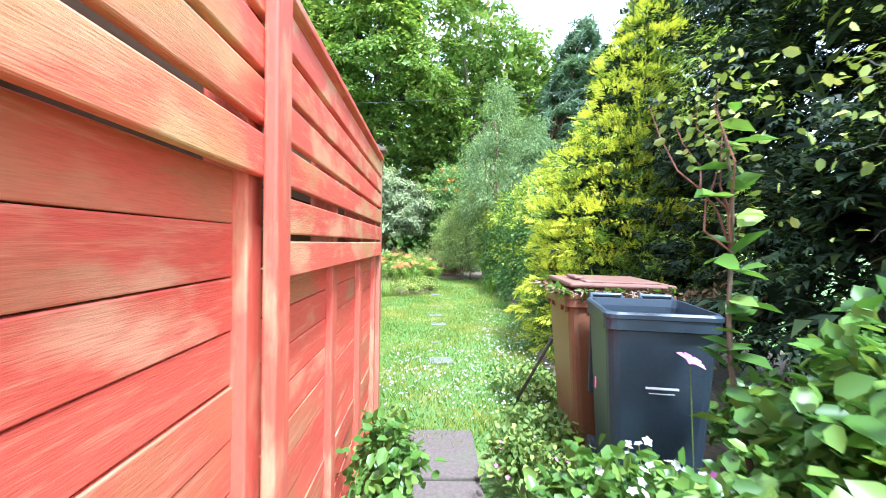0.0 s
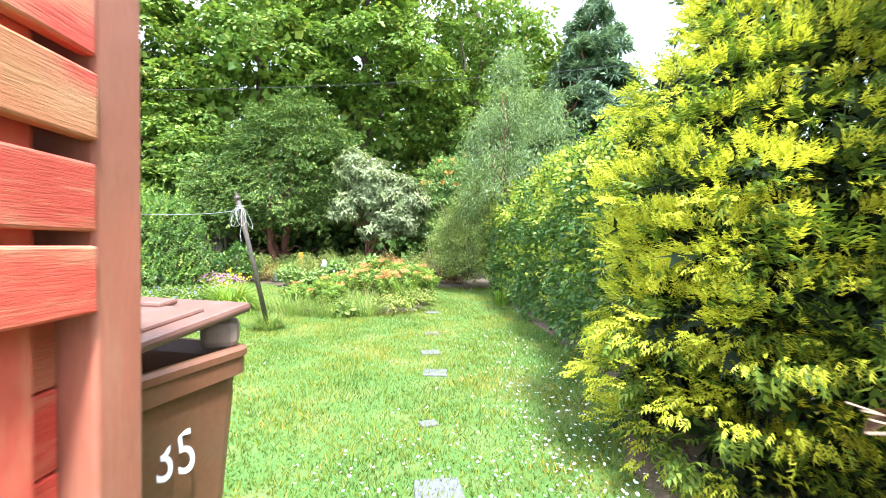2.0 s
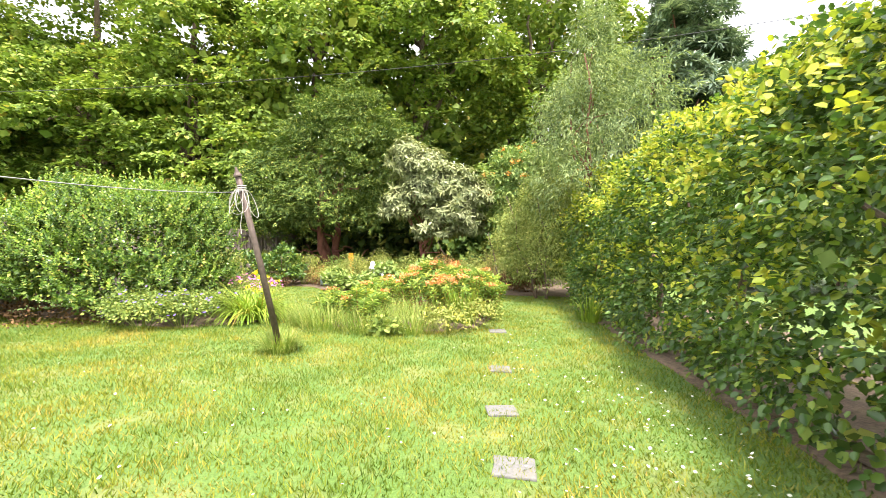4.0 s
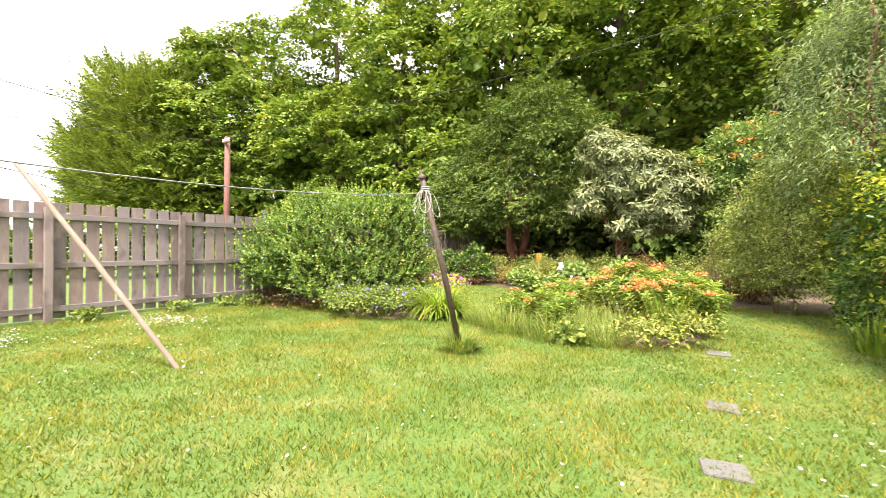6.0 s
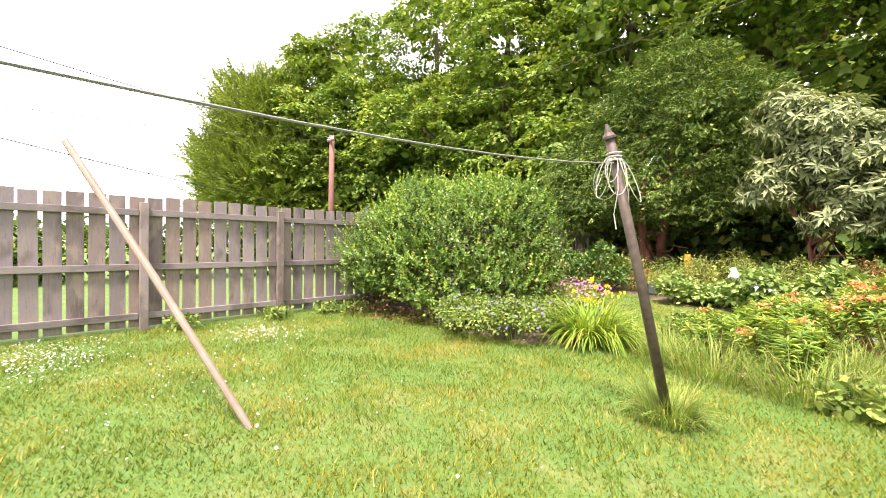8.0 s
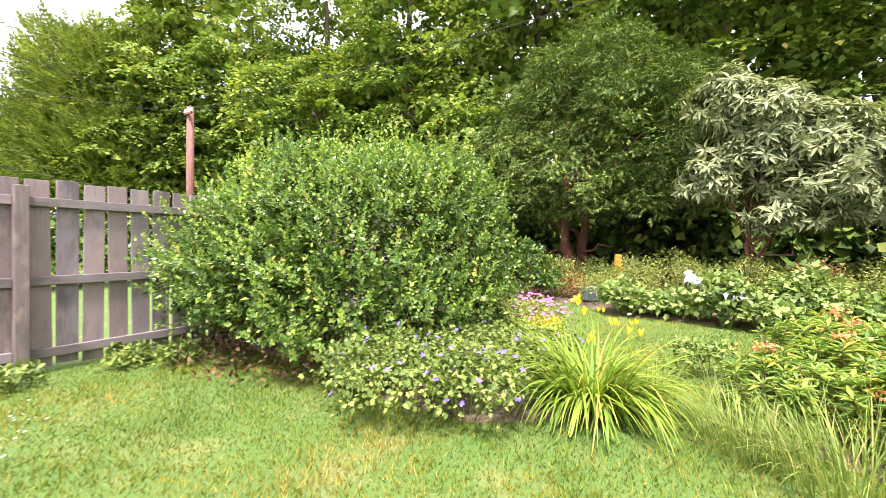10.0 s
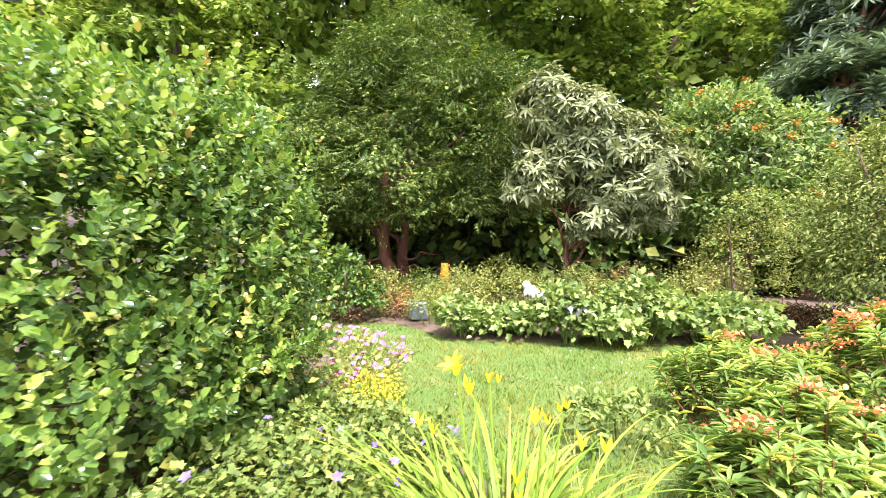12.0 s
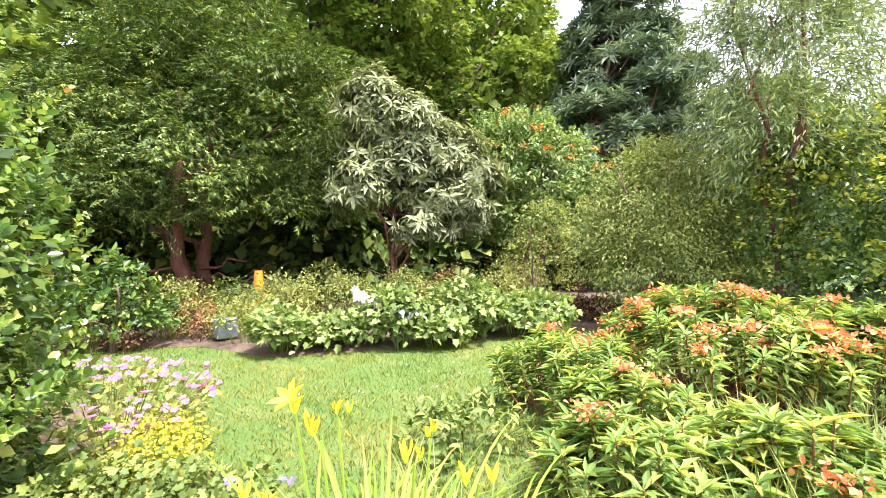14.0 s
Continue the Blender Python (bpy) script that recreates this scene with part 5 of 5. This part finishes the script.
def daylily():
    rng = np.random.default_rng(71)
    t = thing("daylily", -3.7, 10.88, 0.04, "clump of arching yellow-green daylily leaves with yellow flowers", "plant")
    n = 520
    a = rng.uniform(0, 2 * math.pi, n)
    r = rng.uniform(0, 0.3, n)
    B = np.stack([r * np.cos(a), r * np.sin(a), np.zeros(n) - 0.02], 1)
    ribbons("foliage", B, a + rng.normal(size=n) * 0.8, rng.uniform(0.5, 1.0, n), rng.uniform(0.45, 1.2, n), 0.022, LILY_LEAF, t, rng, 9, droop=1.4)
    for x, y, h in ((-0.2, 0.42, 0.68), (-0.12, 0.36, 0.6), (0.14, 0.12, 0.58), (0.3, 0.0, 0.55), (-0.3, 0.1, 0.56), (0.05, -0.2, 0.5), (0.25, 0.3, 0.57), (-0.05, 0.5, 0.62)):
        part("flower_stalk", tube([(x * 0.4, y * 0.4, -0.02), (x * 0.8, y * 0.8, h * 0.6), (x, y, h)], 0.005, 5), LILY_LEAF, t)
        for k in range(3):
            p = np.array((x + rng.normal() * 0.03, y + rng.normal() * 0.03, h + 0.01))
            if k == 2 and h < 0.58:
                continue
            leaves("bud", np.repeat(p[None], 3, 0), np.array([(0.3 * math.cos(k * 2 + j * 2.1), 0.3 * math.sin(k * 2 + j * 2.1), 0.8) for j in range(3)]), rng.normal(size=(3, 3)), 0.06, 0.018, YELLOW, t, "oval", rng=rng)
    for c in ((-0.21, 0.43, 0.72),):
        bloom(t, np.array(c), 0.08, 6, YELLOW, rng, lift=0.8, wide=0.4)


daylily()

g, gb, grng = herb("blue_geranium", -5.05, 10.15, 0.62, 0.5, 72, HERB, "low geranium clump with violet-blue flowers", 230, 12, 0.036, 0.034, "lobed")
flowers_on(g, gb, grng, 40, 0.026, 5, PURPLE, 0.05)
g, gb, grng = herb("blue_geranium", -4.45, 10.25, 0.42, 0.5, 73, HERB, "low geranium clump with violet-blue flowers", 140, 12, 0.036, 0.034, "lobed")
flowers_on(g, gb, grng, 18, 0.026, 5, PURPLE, 0.05)
g, gb, grng = herb("pink_geranium", -5.05, 13.1, 0.66, 0.46, 74, HERB_PALE, "sprawling plant covered with small pink flowers", 110, 8, 0.05, 0.04, "lobed")
flowers_on(g, gb, grng, 190, 0.027, 5, PINK, 0.1, 0.1)
herb("lady_mantle", -4.62, 12.6, 0.2, 0.34, 95, FROTH, "frothy yellow-green flowering clump", 80, 12, 0.022, 0.02)
herb("lady_mantle", -4.58, 12.3, 0.26, 0.32, 75, FROTH, "frothy yellow-green flowering clump", 90, 12, 0.022, 0.02)
for i, (x, y, r, h, mat) in enumerate(((-4.35, 11.05, 0.36, 0.4, HERB), (-4.75, 11.3, 0.4, 0.42, HERB), (-4.25, 11.65, 0.36, 0.36, HERB), (-4.85, 10.75, 0.36, 0.44, HERB), (-5.5, 10.35, 0.36, 0.38, HERB), (-4.6, 11.9, 0.36, 0.36, HERB), (-5.0, 11.9, 0.4, 0.4, HERB))):
    g, gb, grng = herb("blue_geranium", x, y, r, h, 301 + i, mat, "low geranium clump beside the daylily", 130, 12, 0.035, 0.033, "lobed")
    if i < 5:
        flowers_on(g, gb, grng, 9, 0.024, 5, PURPLE, 0.05)
for i, (x, y) in enumerate(((-5.5, 18.1), (-4.9, 18.0), (-4.5, 17.2), (-5.35, 17.4), (-4.6, 16.5), (-3.9, 16.6), (-3.0, 16.8), (-2.1, 16.7), (-1.2, 16.8), (-0.3, 16.7))):
    herb("pale_weed", x, y, 0.42, 0.62 + 0.46 * (x > -4.3), 321 + i, RUST_HERB if i in (0, 3, 8) else HERB_PALE, "rusty seeding weed in the far bed" if i in (0, 3, 8) else "pale flowering weed in the far bed", 110, 8, 0.05, 0.025, "kite", group="pale weeds")
herb("low_herb", -5.3, 12.1, 0.5, 0.38, 76, HERB, "low green leafy clump beside the bush", 110, 9, 0.06, 0.035)


def spurge(x, y, r, h, seed, stems, heads, label):
    """Upright stems, each with rosettes of narrow leaves, some with orange heads."""
    rng = np.random.default_rng(seed)
    t = thing("spurge_clump", x, y, 0.04, label, "plant", "spurge in the island bed")
    a, q = rng.uniform(0, 2 * math.pi, stems), np.sqrt(rng.uniform(0, 1, stems)) * r
    top = np.stack([q * np.cos(a), q * np.sin(a), h * (1 - 0.4 * (q / r) ** 2) * rng.uniform(0.88, 1.08, stems)], 1)
    bm = bmesh.new()
    for p in top:
        add_tube(bm, [(p[0] * 0.6, p[1] * 0.6, -0.04), (p[0] * 0.85, p[1] * 0.85, p[2] * 0.5), tuple(p)], [0.006, 0.005, 0.003], 4)
    tagged(part("stem", bm, RED_BARK, t), kind="stuff")
    O = unit(np.stack([top[:, 0] * 0.5, top[:, 1] * 0.5, np.full(stems, 0.8)], 1))
    Ps, As, Ns = [], [], []
    for back, per, spread in ((0.0, 10, 0.9), (0.06, 10, 1.1), (0.13, 10, 1.2), (0.22, 9, 1.3), (0.33, 8, 1.3)):
        base = top - O * back
        P, A, N = whorls(base, O, per, rng, spread, 0.12, 0.03)
        Ps.append(P), As.append(A), Ns.append(N)
    P = np.concatenate(Ps)
    P[:, 2] = np.maximum(P[:, 2], 0.02)
    leaves("foliage", P, np.concatenate(As), np.concatenate(Ns), 0.1, 0.026, SPURGE, t, "kite", rng=rng)
    pick = rng.choice(stems, heads, replace=False)
    for i in pick:
        m = 60
        c = top[i] + np.array((0, 0, 0.03)) + rng.normal(size=(m, 3)) * np.array((0.048, 0.048, 0.018))
        head = leaves("flower_head", c, rng.normal(size=(m, 3)) + np.array((0, 0, 0.4)), rng.normal(size=(m, 3)) + np.array((0, 0, 1)), 0.03, 0.024, ORANGE, t, "oval", rng=rng)
        tagged(head, kind="stuff")


spurge(-0.8, 12.2, 0.85, 0.88, 81, 130, 26, "tall spurge clump with orange flower heads")
spurge(-0.2, 11.75, 0.75, 0.8, 82, 95, 18, "tall spurge clump with orange flower heads")
spurge(-2.05, 11.75, 0.45, 0.5, 83, 50, 2, "green spurge clump with few orange heads")
spurge(-2.45, 11.3, 0.4, 0.44, 84, 44, 1, "low green spurge clump")
spurge(-1.85, 10.95, 0.4, 0.5, 85, 44, 1, "green spurge clump among long grass")
spurge(-1.9, 12.5, 0.6, 0.6, 86, 50, 3, "green spurge clump at the back of the bed")
herb("goldenrod", -0.1, 10.75, 0.4, 0.42, 87, HERB_PALE, "leafy clump with small yellow flowers", 80, 8, 0.06, 0.025)
herb("goldenrod", 0.0, 11.5, 0.35, 0.4, 88, HERB, "leafy clump at the bed edge", 70, 8, 0.06, 0.03)
g, gb, grng = herb("yellow_loosestrife", -0.45, 10.35, 0.4, 0.33, 89, HERB_PALE, "low clump with small yellow flowers", 80, 8, 0.05, 0.025)
flowers_on(g, gb, grng, 16, 0.02, 5, YELLOW, 0.02)
herb("low_herb", -2.9, 12.2, 0.35, 0.3, 90, HERB, "low green herb at the lawn edge", 60, 8, 0.06, 0.03)
herb("broad_herb", -1.3, 10.15, 0.25, 0.16, 92, HERB, "low broad-leaved weed at the bed edge", 30, 6, 0.08, 0.06)


def tuft(x, y, r, h, n, seed, mat, label, width=0.008, flat=(0.25, 1.0), name="grass_tuft", seg=6):
    rng = np.random.default_rng(seed)
    t = thing(name, x, y, 0.0, label, "grass")
    a = rng.uniform(0, 2 * math.pi, n)
    q = np.sqrt(rng.uniform(0, 1, n)) * r
    B = np.stack([q * np.cos(a), q * np.sin(a), np.zeros(n)], 1)
    ribbons("foliage", B, a + rng.normal(size=n) * 0.5, rng.uniform(0.55, 1.1, n) * h, rng.uniform(*flat, n), width, mat, t, rng, seg)


tuft(-2.26, 8.98, 0.17, 0.36, 520, 101, TUFT_GRASS, "tuft of long uncut grass round the pole")
tuft(-2.3, 10.5, 0.4, 0.55, 420, 102, TUFT_GRASS, "long arching grass at the bed edge")
tuft(-1.6, 10.35, 0.4, 0.48, 420, 103, TUFT_GRASS, "long arching grass at the bed edge")
tuft(-2.75, 10.75, 0.3, 0.45, 300, 104, TUFT_GRASS, "long arching grass at the bed edge")
tuft(-0.95, 10.35, 0.35, 0.4, 480, 105, TUFT_GRASS, "long arching grass at the bed edge")
tuft(-2.0, 11.2, 0.35, 0.55, 420, 106, TUFT_GRASS, "long grass among the spurge")
tuft(-1.4, 11.2, 0.4, 0.5, 420, 113, TUFT_GRASS, "long grass in front of the spurge")
tuft(-0.9, 11.1, 0.4, 0.55, 380, 107, TUFT_GRASS, "long grass under the spurge")
tuft(-0.25, 11.0, 0.2, 0.72, 120, 108, LILY_LEAF, "upright sword-shaped iris leaves", 0.022, (0.05, 0.4), "iris_clump")
tuft(1.85, 11.6, 0.2, 0.55, 90, 109, LILY_LEAF, "arching strap leaves at the hedge foot", 0.024, (0.2, 0.8), "crocosmia_clump")
tuft(0.35, 17.0, 0.35, 1.25, 120, 110, STRAW_GRASS, "tall dry straw-coloured grass stems", 0.012, (0.02, 0.2), "dry_grass")
tuft(-0.7, 12.0, 0.3, 1.15, 16, 111, STRAW_GRASS, "a few dry flowering grass stems", 0.006, (0.02, 0.2), "dry_grass")
tuft(-3.35, 11.3, 0.2, 0.5, 150, 112, TUFT_GRASS, "long grass beside the daylily")

rs = np.random.default_rng(120)
for i in range(9):
    x = -4.0 + 0.47 * i
    herb("leafy_crop", x + 0.1 * rs.normal(), 15.45 + 0.22 * rs.normal(), 0.34 + 0.1 * (i % 3), 0.6 + 0.2 * rs.normal(), 121 + i, CROP, "broad-leaved green crop plant in the far bed", 150, 7, 0.1, 0.08, "lobed", group="crop plants in the far bed")
for i in range(11):
    x = -7.2 + 0.78 * i
    herb("tall_weed", x, 17.75 + 0.3 * rs.normal(), 0.52, 0.95 + 0.12 * rs.normal(), 141 + i, HERB_PALE if i % 3 else HERB, "tall pale flowering weed in the far bed", 150, 8, 0.06, 0.028, "kite", group="weeds in the far bed")
for i in range(5):
    herb("dry_weed", -6.6 + 0.45 * i, 17.2 + 0.15 * rs.normal(), 0.3, 0.42 + 0.1 * rs.normal(), 161 + i, DEAD_BROWN if i % 2 else HERB_PALE, "small dry weed at the lawn edge", 50, 7, 0.05, 0.025, "kite", group="dry weeds")
for i, (x, y) in enumerate(((0.75, 16.2), (1.3, 15.9), (0.4, 16.6))):
    herb("brown_heap", x, y, 0.45, 0.42, 171 + i, DEAD_BROWN, "heap of brown dead stems", 110, 9, 0.09, 0.02, "kite", group="dead growth")
for i, (x, y) in enumerate(((-8.0, 8.7), (-8.05, 7.4), (-8.0, 9.6), (-7.6, 9.9))):
    herb("fence_weed", x, y, 0.24, 0.15, 175 + i, HERB, "low weed at the fence foot", 40, 6, 0.06, 0.035, group="fence weeds")


def fleece(x, y, z, sx, sy, seed, turn):
    rng = np.random.default_rng(seed)
    bm = bmesh.new()
    bmesh.ops.create_grid(bm, x_segments=9, y_segments=7, size=0.5)
    for v in bm.verts:
        w = noise.noise((v.co.x * 5 + seed, v.co.y * 5, 1))
        v.co = Vector((v.co.x * sx, v.co.y * sy, 0.12 * w - 0.5 * (v.co.x ** 2 + v.co.y ** 2) * 0.6))
    bmesh.ops.solidify(bm, geom=bm.faces[:], thickness=0.004)
    ob = part("garden_fleece", bm, FLEECE, smooth=True)
    ob.matrix_basis = pose(x, y, z, 30, 10, turn)
    tagged(ob, "crumpled white garden fleece lying on the crop", "fleece", "fleece pieces")


for i, (x, y, z, s) in enumerate(((-3.0, 15.6, 0.72, 0.13), (-2.85, 15.4, 0.66, 0.12), (-2.6, 15.2, 0.55, 0.17), (-2.45, 15.1, 0.5, 0.14), (-3.1, 15.8, 0.8, 0.1))):
    fleece(x, y, z + 0.03, s * 1.7, s * 1.1, 3 + 2 * i, 70 * i)

bx = thing("plastic_box", -4.88, 16.9, 0.06, "blue-grey plastic box lying in the bed", "box", turn=25)
part("body", box((0, 0, 0.14), (0.3, 0.24, 0.26), 0.02), BLUE_GREY, bx)
part("lid", box((0, 0, 0.285), (0.32, 0.26, 0.03), 0.01), BLUE_GREY, bx)
cn = thing("yellow_marker", -4.5, 18.2, 0.06, "bright yellow plastic marker standing in the bed", "marker")
part("cone", tube([(0, 0, 0), (0, 0, 0.62), (0, 0, 0.98)], [0.1, 0.1, 0.075], 10), YELLOW_PLASTIC, cn)
lt = thing("garden_lantern", -12.5, 13.6, 0, "dark post lantern beyond the fence", "lamp")
part("post", tube([(0, 0, 0), (0, 0, 2.0)], 0.04, 8), METAL, lt)
part("lantern", tube([(0, 0, 2.0), (0, 0, 2.06), (0, 0, 2.3), (0, 0, 2.42)], [0.07, 0.12, 0.14, 0.02], 8), METAL, lt)


# ---------------------------------------------------------------- side passage plants
def bramble(x, y, r, h, seed, n, per, L, label, mat=BRAMBLE):
    return herb("broad_leaved_weed", x, y, r, h, seed, mat, label, n, per, L, L * 0.72, "oval", group="passage weeds")


bramble(1.75, 1.05, 0.55, 1.15, 181, 300, 7, 0.085, "tall overgrown broad-leaved weeds beside the path")
bramble(1.15, 1.15, 0.36, 0.62, 182, 180, 7, 0.058, "bushy green weeds in front of the bin")
bramble(1.3, 0.6, 0.4, 0.85, 183, 230, 7, 0.08, "tall overgrown broad-leaved weeds beside the path")
bramble(2.2, 1.5, 0.5, 1.0, 184, 230, 7, 0.07, "overgrown weeds behind the bin")
bramble(1.95, 2.1, 0.28, 0.6, 194, 110, 7, 0.06, "dark weeds behind the bins")
bramble(0.85, 1.62, 0.27, 0.42, 185, 90, 7, 0.06, "low leafy weeds by the path")
bramble(0.68, 2.15, 0.2, 0.24, 186, 70, 7, 0.045, "low leafy weeds by the path", HERB)
bramble(0.85, 2.75, 0.22, 0.16, 187, 60, 6, 0.04, "low nettle-like weeds at the bin foot", HERB)
bramble(0.98, 3.6, 0.26, 0.2, 195, 80, 6, 0.045, "low nettle-like weeds at the bin foot", HERB)
bramble(-0.06, 1.9, 0.13, 0.5, 188, 60, 6, 0.055, "light green sapling at the fence foot")
bramble(-0.03, 1.6, 0.12, 0.3, 189, 50, 6, 0.05, "light green weeds at the fence foot")
bramble(-0.08, 2.35, 0.08, 0.22, 190, 30, 6, 0.04, "light green weeds at the fence foot")
g, gb, grng = herb("white_flower", 0.95, 1.45, 0.28, 0.52, 191, BRAMBLE, "leafy weed with small white flowers", 40, 5, 0.06, 0.045)
flowers_on(g, gb, grng, 60, 0.02, 5, DAISY, 0.04, 0.1)
g, gb, grng = herb("pink_mallow", 1.1, 1.5, 0.25, 0.42, 192, BRAMBLE, "weed with bright pink flowers", 30, 5, 0.06, 0.045)
flowers_on(g, gb, grng, 7, 0.028, 5, PINK, 0.03, 0.2)
part("tall_stalk", tube([(0.0, 0.0, -0.03), (-0.03, -0.02, 0.5), (-0.07, -0.05, 0.86)], 0.002, 5), HERB, g)
bloom(g, np.array((-0.07, -0.05, 0.87)), 0.05, 5, PINK, grng, lift=0.3)
g, gb, grng = herb("pink_campion", 0.66, 2.1, 0.18, 0.27, 193, HERB, "small weed with pink flowers", 24, 5, 0.04, 0.02)
flowers_on(g, gb, grng, 10, 0.014, 5, PINK, 0.03, 0.2)


def sapling(x, y, h, seed):
    rng = np.random.default_rng(seed)
    t = thing("fuchsia_stem", x, y, 0, "tall single stem with broad light green leaves", "plant")
    pts = [(0.03 * math.sin(i * 1.1) - 0.03 * i, -0.01 * i, -0.03 + h * i / 8) for i in range(9)]
    part("stem", tube(pts, [0.016 - 0.0014 * i for i in range(9)], 7), BARK, t)
    P = np.array([pts[2 + i // 9] for i in range(60)]) + rng.normal(size=(60, 3)) * np.array((0.02, 0.02, 0.08))
    A = rng.normal(size=(60, 3)) * np.array((1, 1, 0.25)) + np.array((0, 0, 0.1))
    leaves("foliage", P, A, rng.normal(size=(60, 3)) * 0.4 + np.array((0, -0.2, 1)), 0.125, 0.07, BRAMBLE, t, "oval", rng=rng)
    bm = bmesh.new()
    for k in range(5):
        limb(bm, pts[6], (rng.normal() * 0.1 - 0.22, rng.normal() * 0.1, h + rng.uniform(0, 0.25)), 0.005, 0.002, rng, 5, 5, 0.08)
    part("twig", bm, YEW_BARK, t)
    P = np.array([(rng.normal() * 0.09 - 0.22, rng.normal() * 0.08, h + rng.uniform(-0.15, 0.25)) for _ in range(130)])
    leaves("top_leaves", P, rng.normal(size=P.shape), rng.normal(size=P.shape) + np.array((0, 0, 0.7)), 0.04, 0.026, HERB_PALE, t, "oval", "pale young leaves at the tip", rng=rng)


sapling(1.42, 1.62, 1.75, 201)


def bare_branches(x, y, z, seed):
    rng = np.random.default_rng(seed)
    t = thing("dead_shrub", x, y, 0, "grey lichen-covered bare branches", "shrub")
    part("stem", tube([(0.2, 0, -0.02), (0.15, 0.05, z * 0.6), (0.0, 0.0, z)], [0.03, 0.025, 0.018], 7), PALE_TWIG, t)
    for k in range(10):
        bm = bmesh.new()
        e = Vector((rng.normal() * 0.16 + 0.05, rng.normal() * 0.16, z + 0.1 + rng.normal() * 0.25))
        s = Vector((0.1, 0.02, z * rng.uniform(0.6, 0.98)))
        pts = limb(bm, s, e, 0.004, 0.0015, rng, 5, 8, 0.03)
        for q in range(2):
            limb(bm, pts[3 + q], pts[3 + q] + Vector(rng.normal(size=3) * 0.12), 0.003, 0.0012, rng, 4, 4, 0.12)
        part("branch", bm, PALE_TWIG, t)
    P = np.array([(rng.normal() * 0.22, rng.normal() * 0.25, z + rng.normal() * 0.25 - 0.15) for _ in range(160)])
    leaves("leaves", P, rng.normal(size=P.shape), rng.normal(size=P.shape) + np.array((0, 0, 0.7)), 0.045, 0.03, HERB_PALE, t, "oval", "sparse pale leaves", rng=rng)


bare_branches(1.78, 1.45, 2.0, 202)
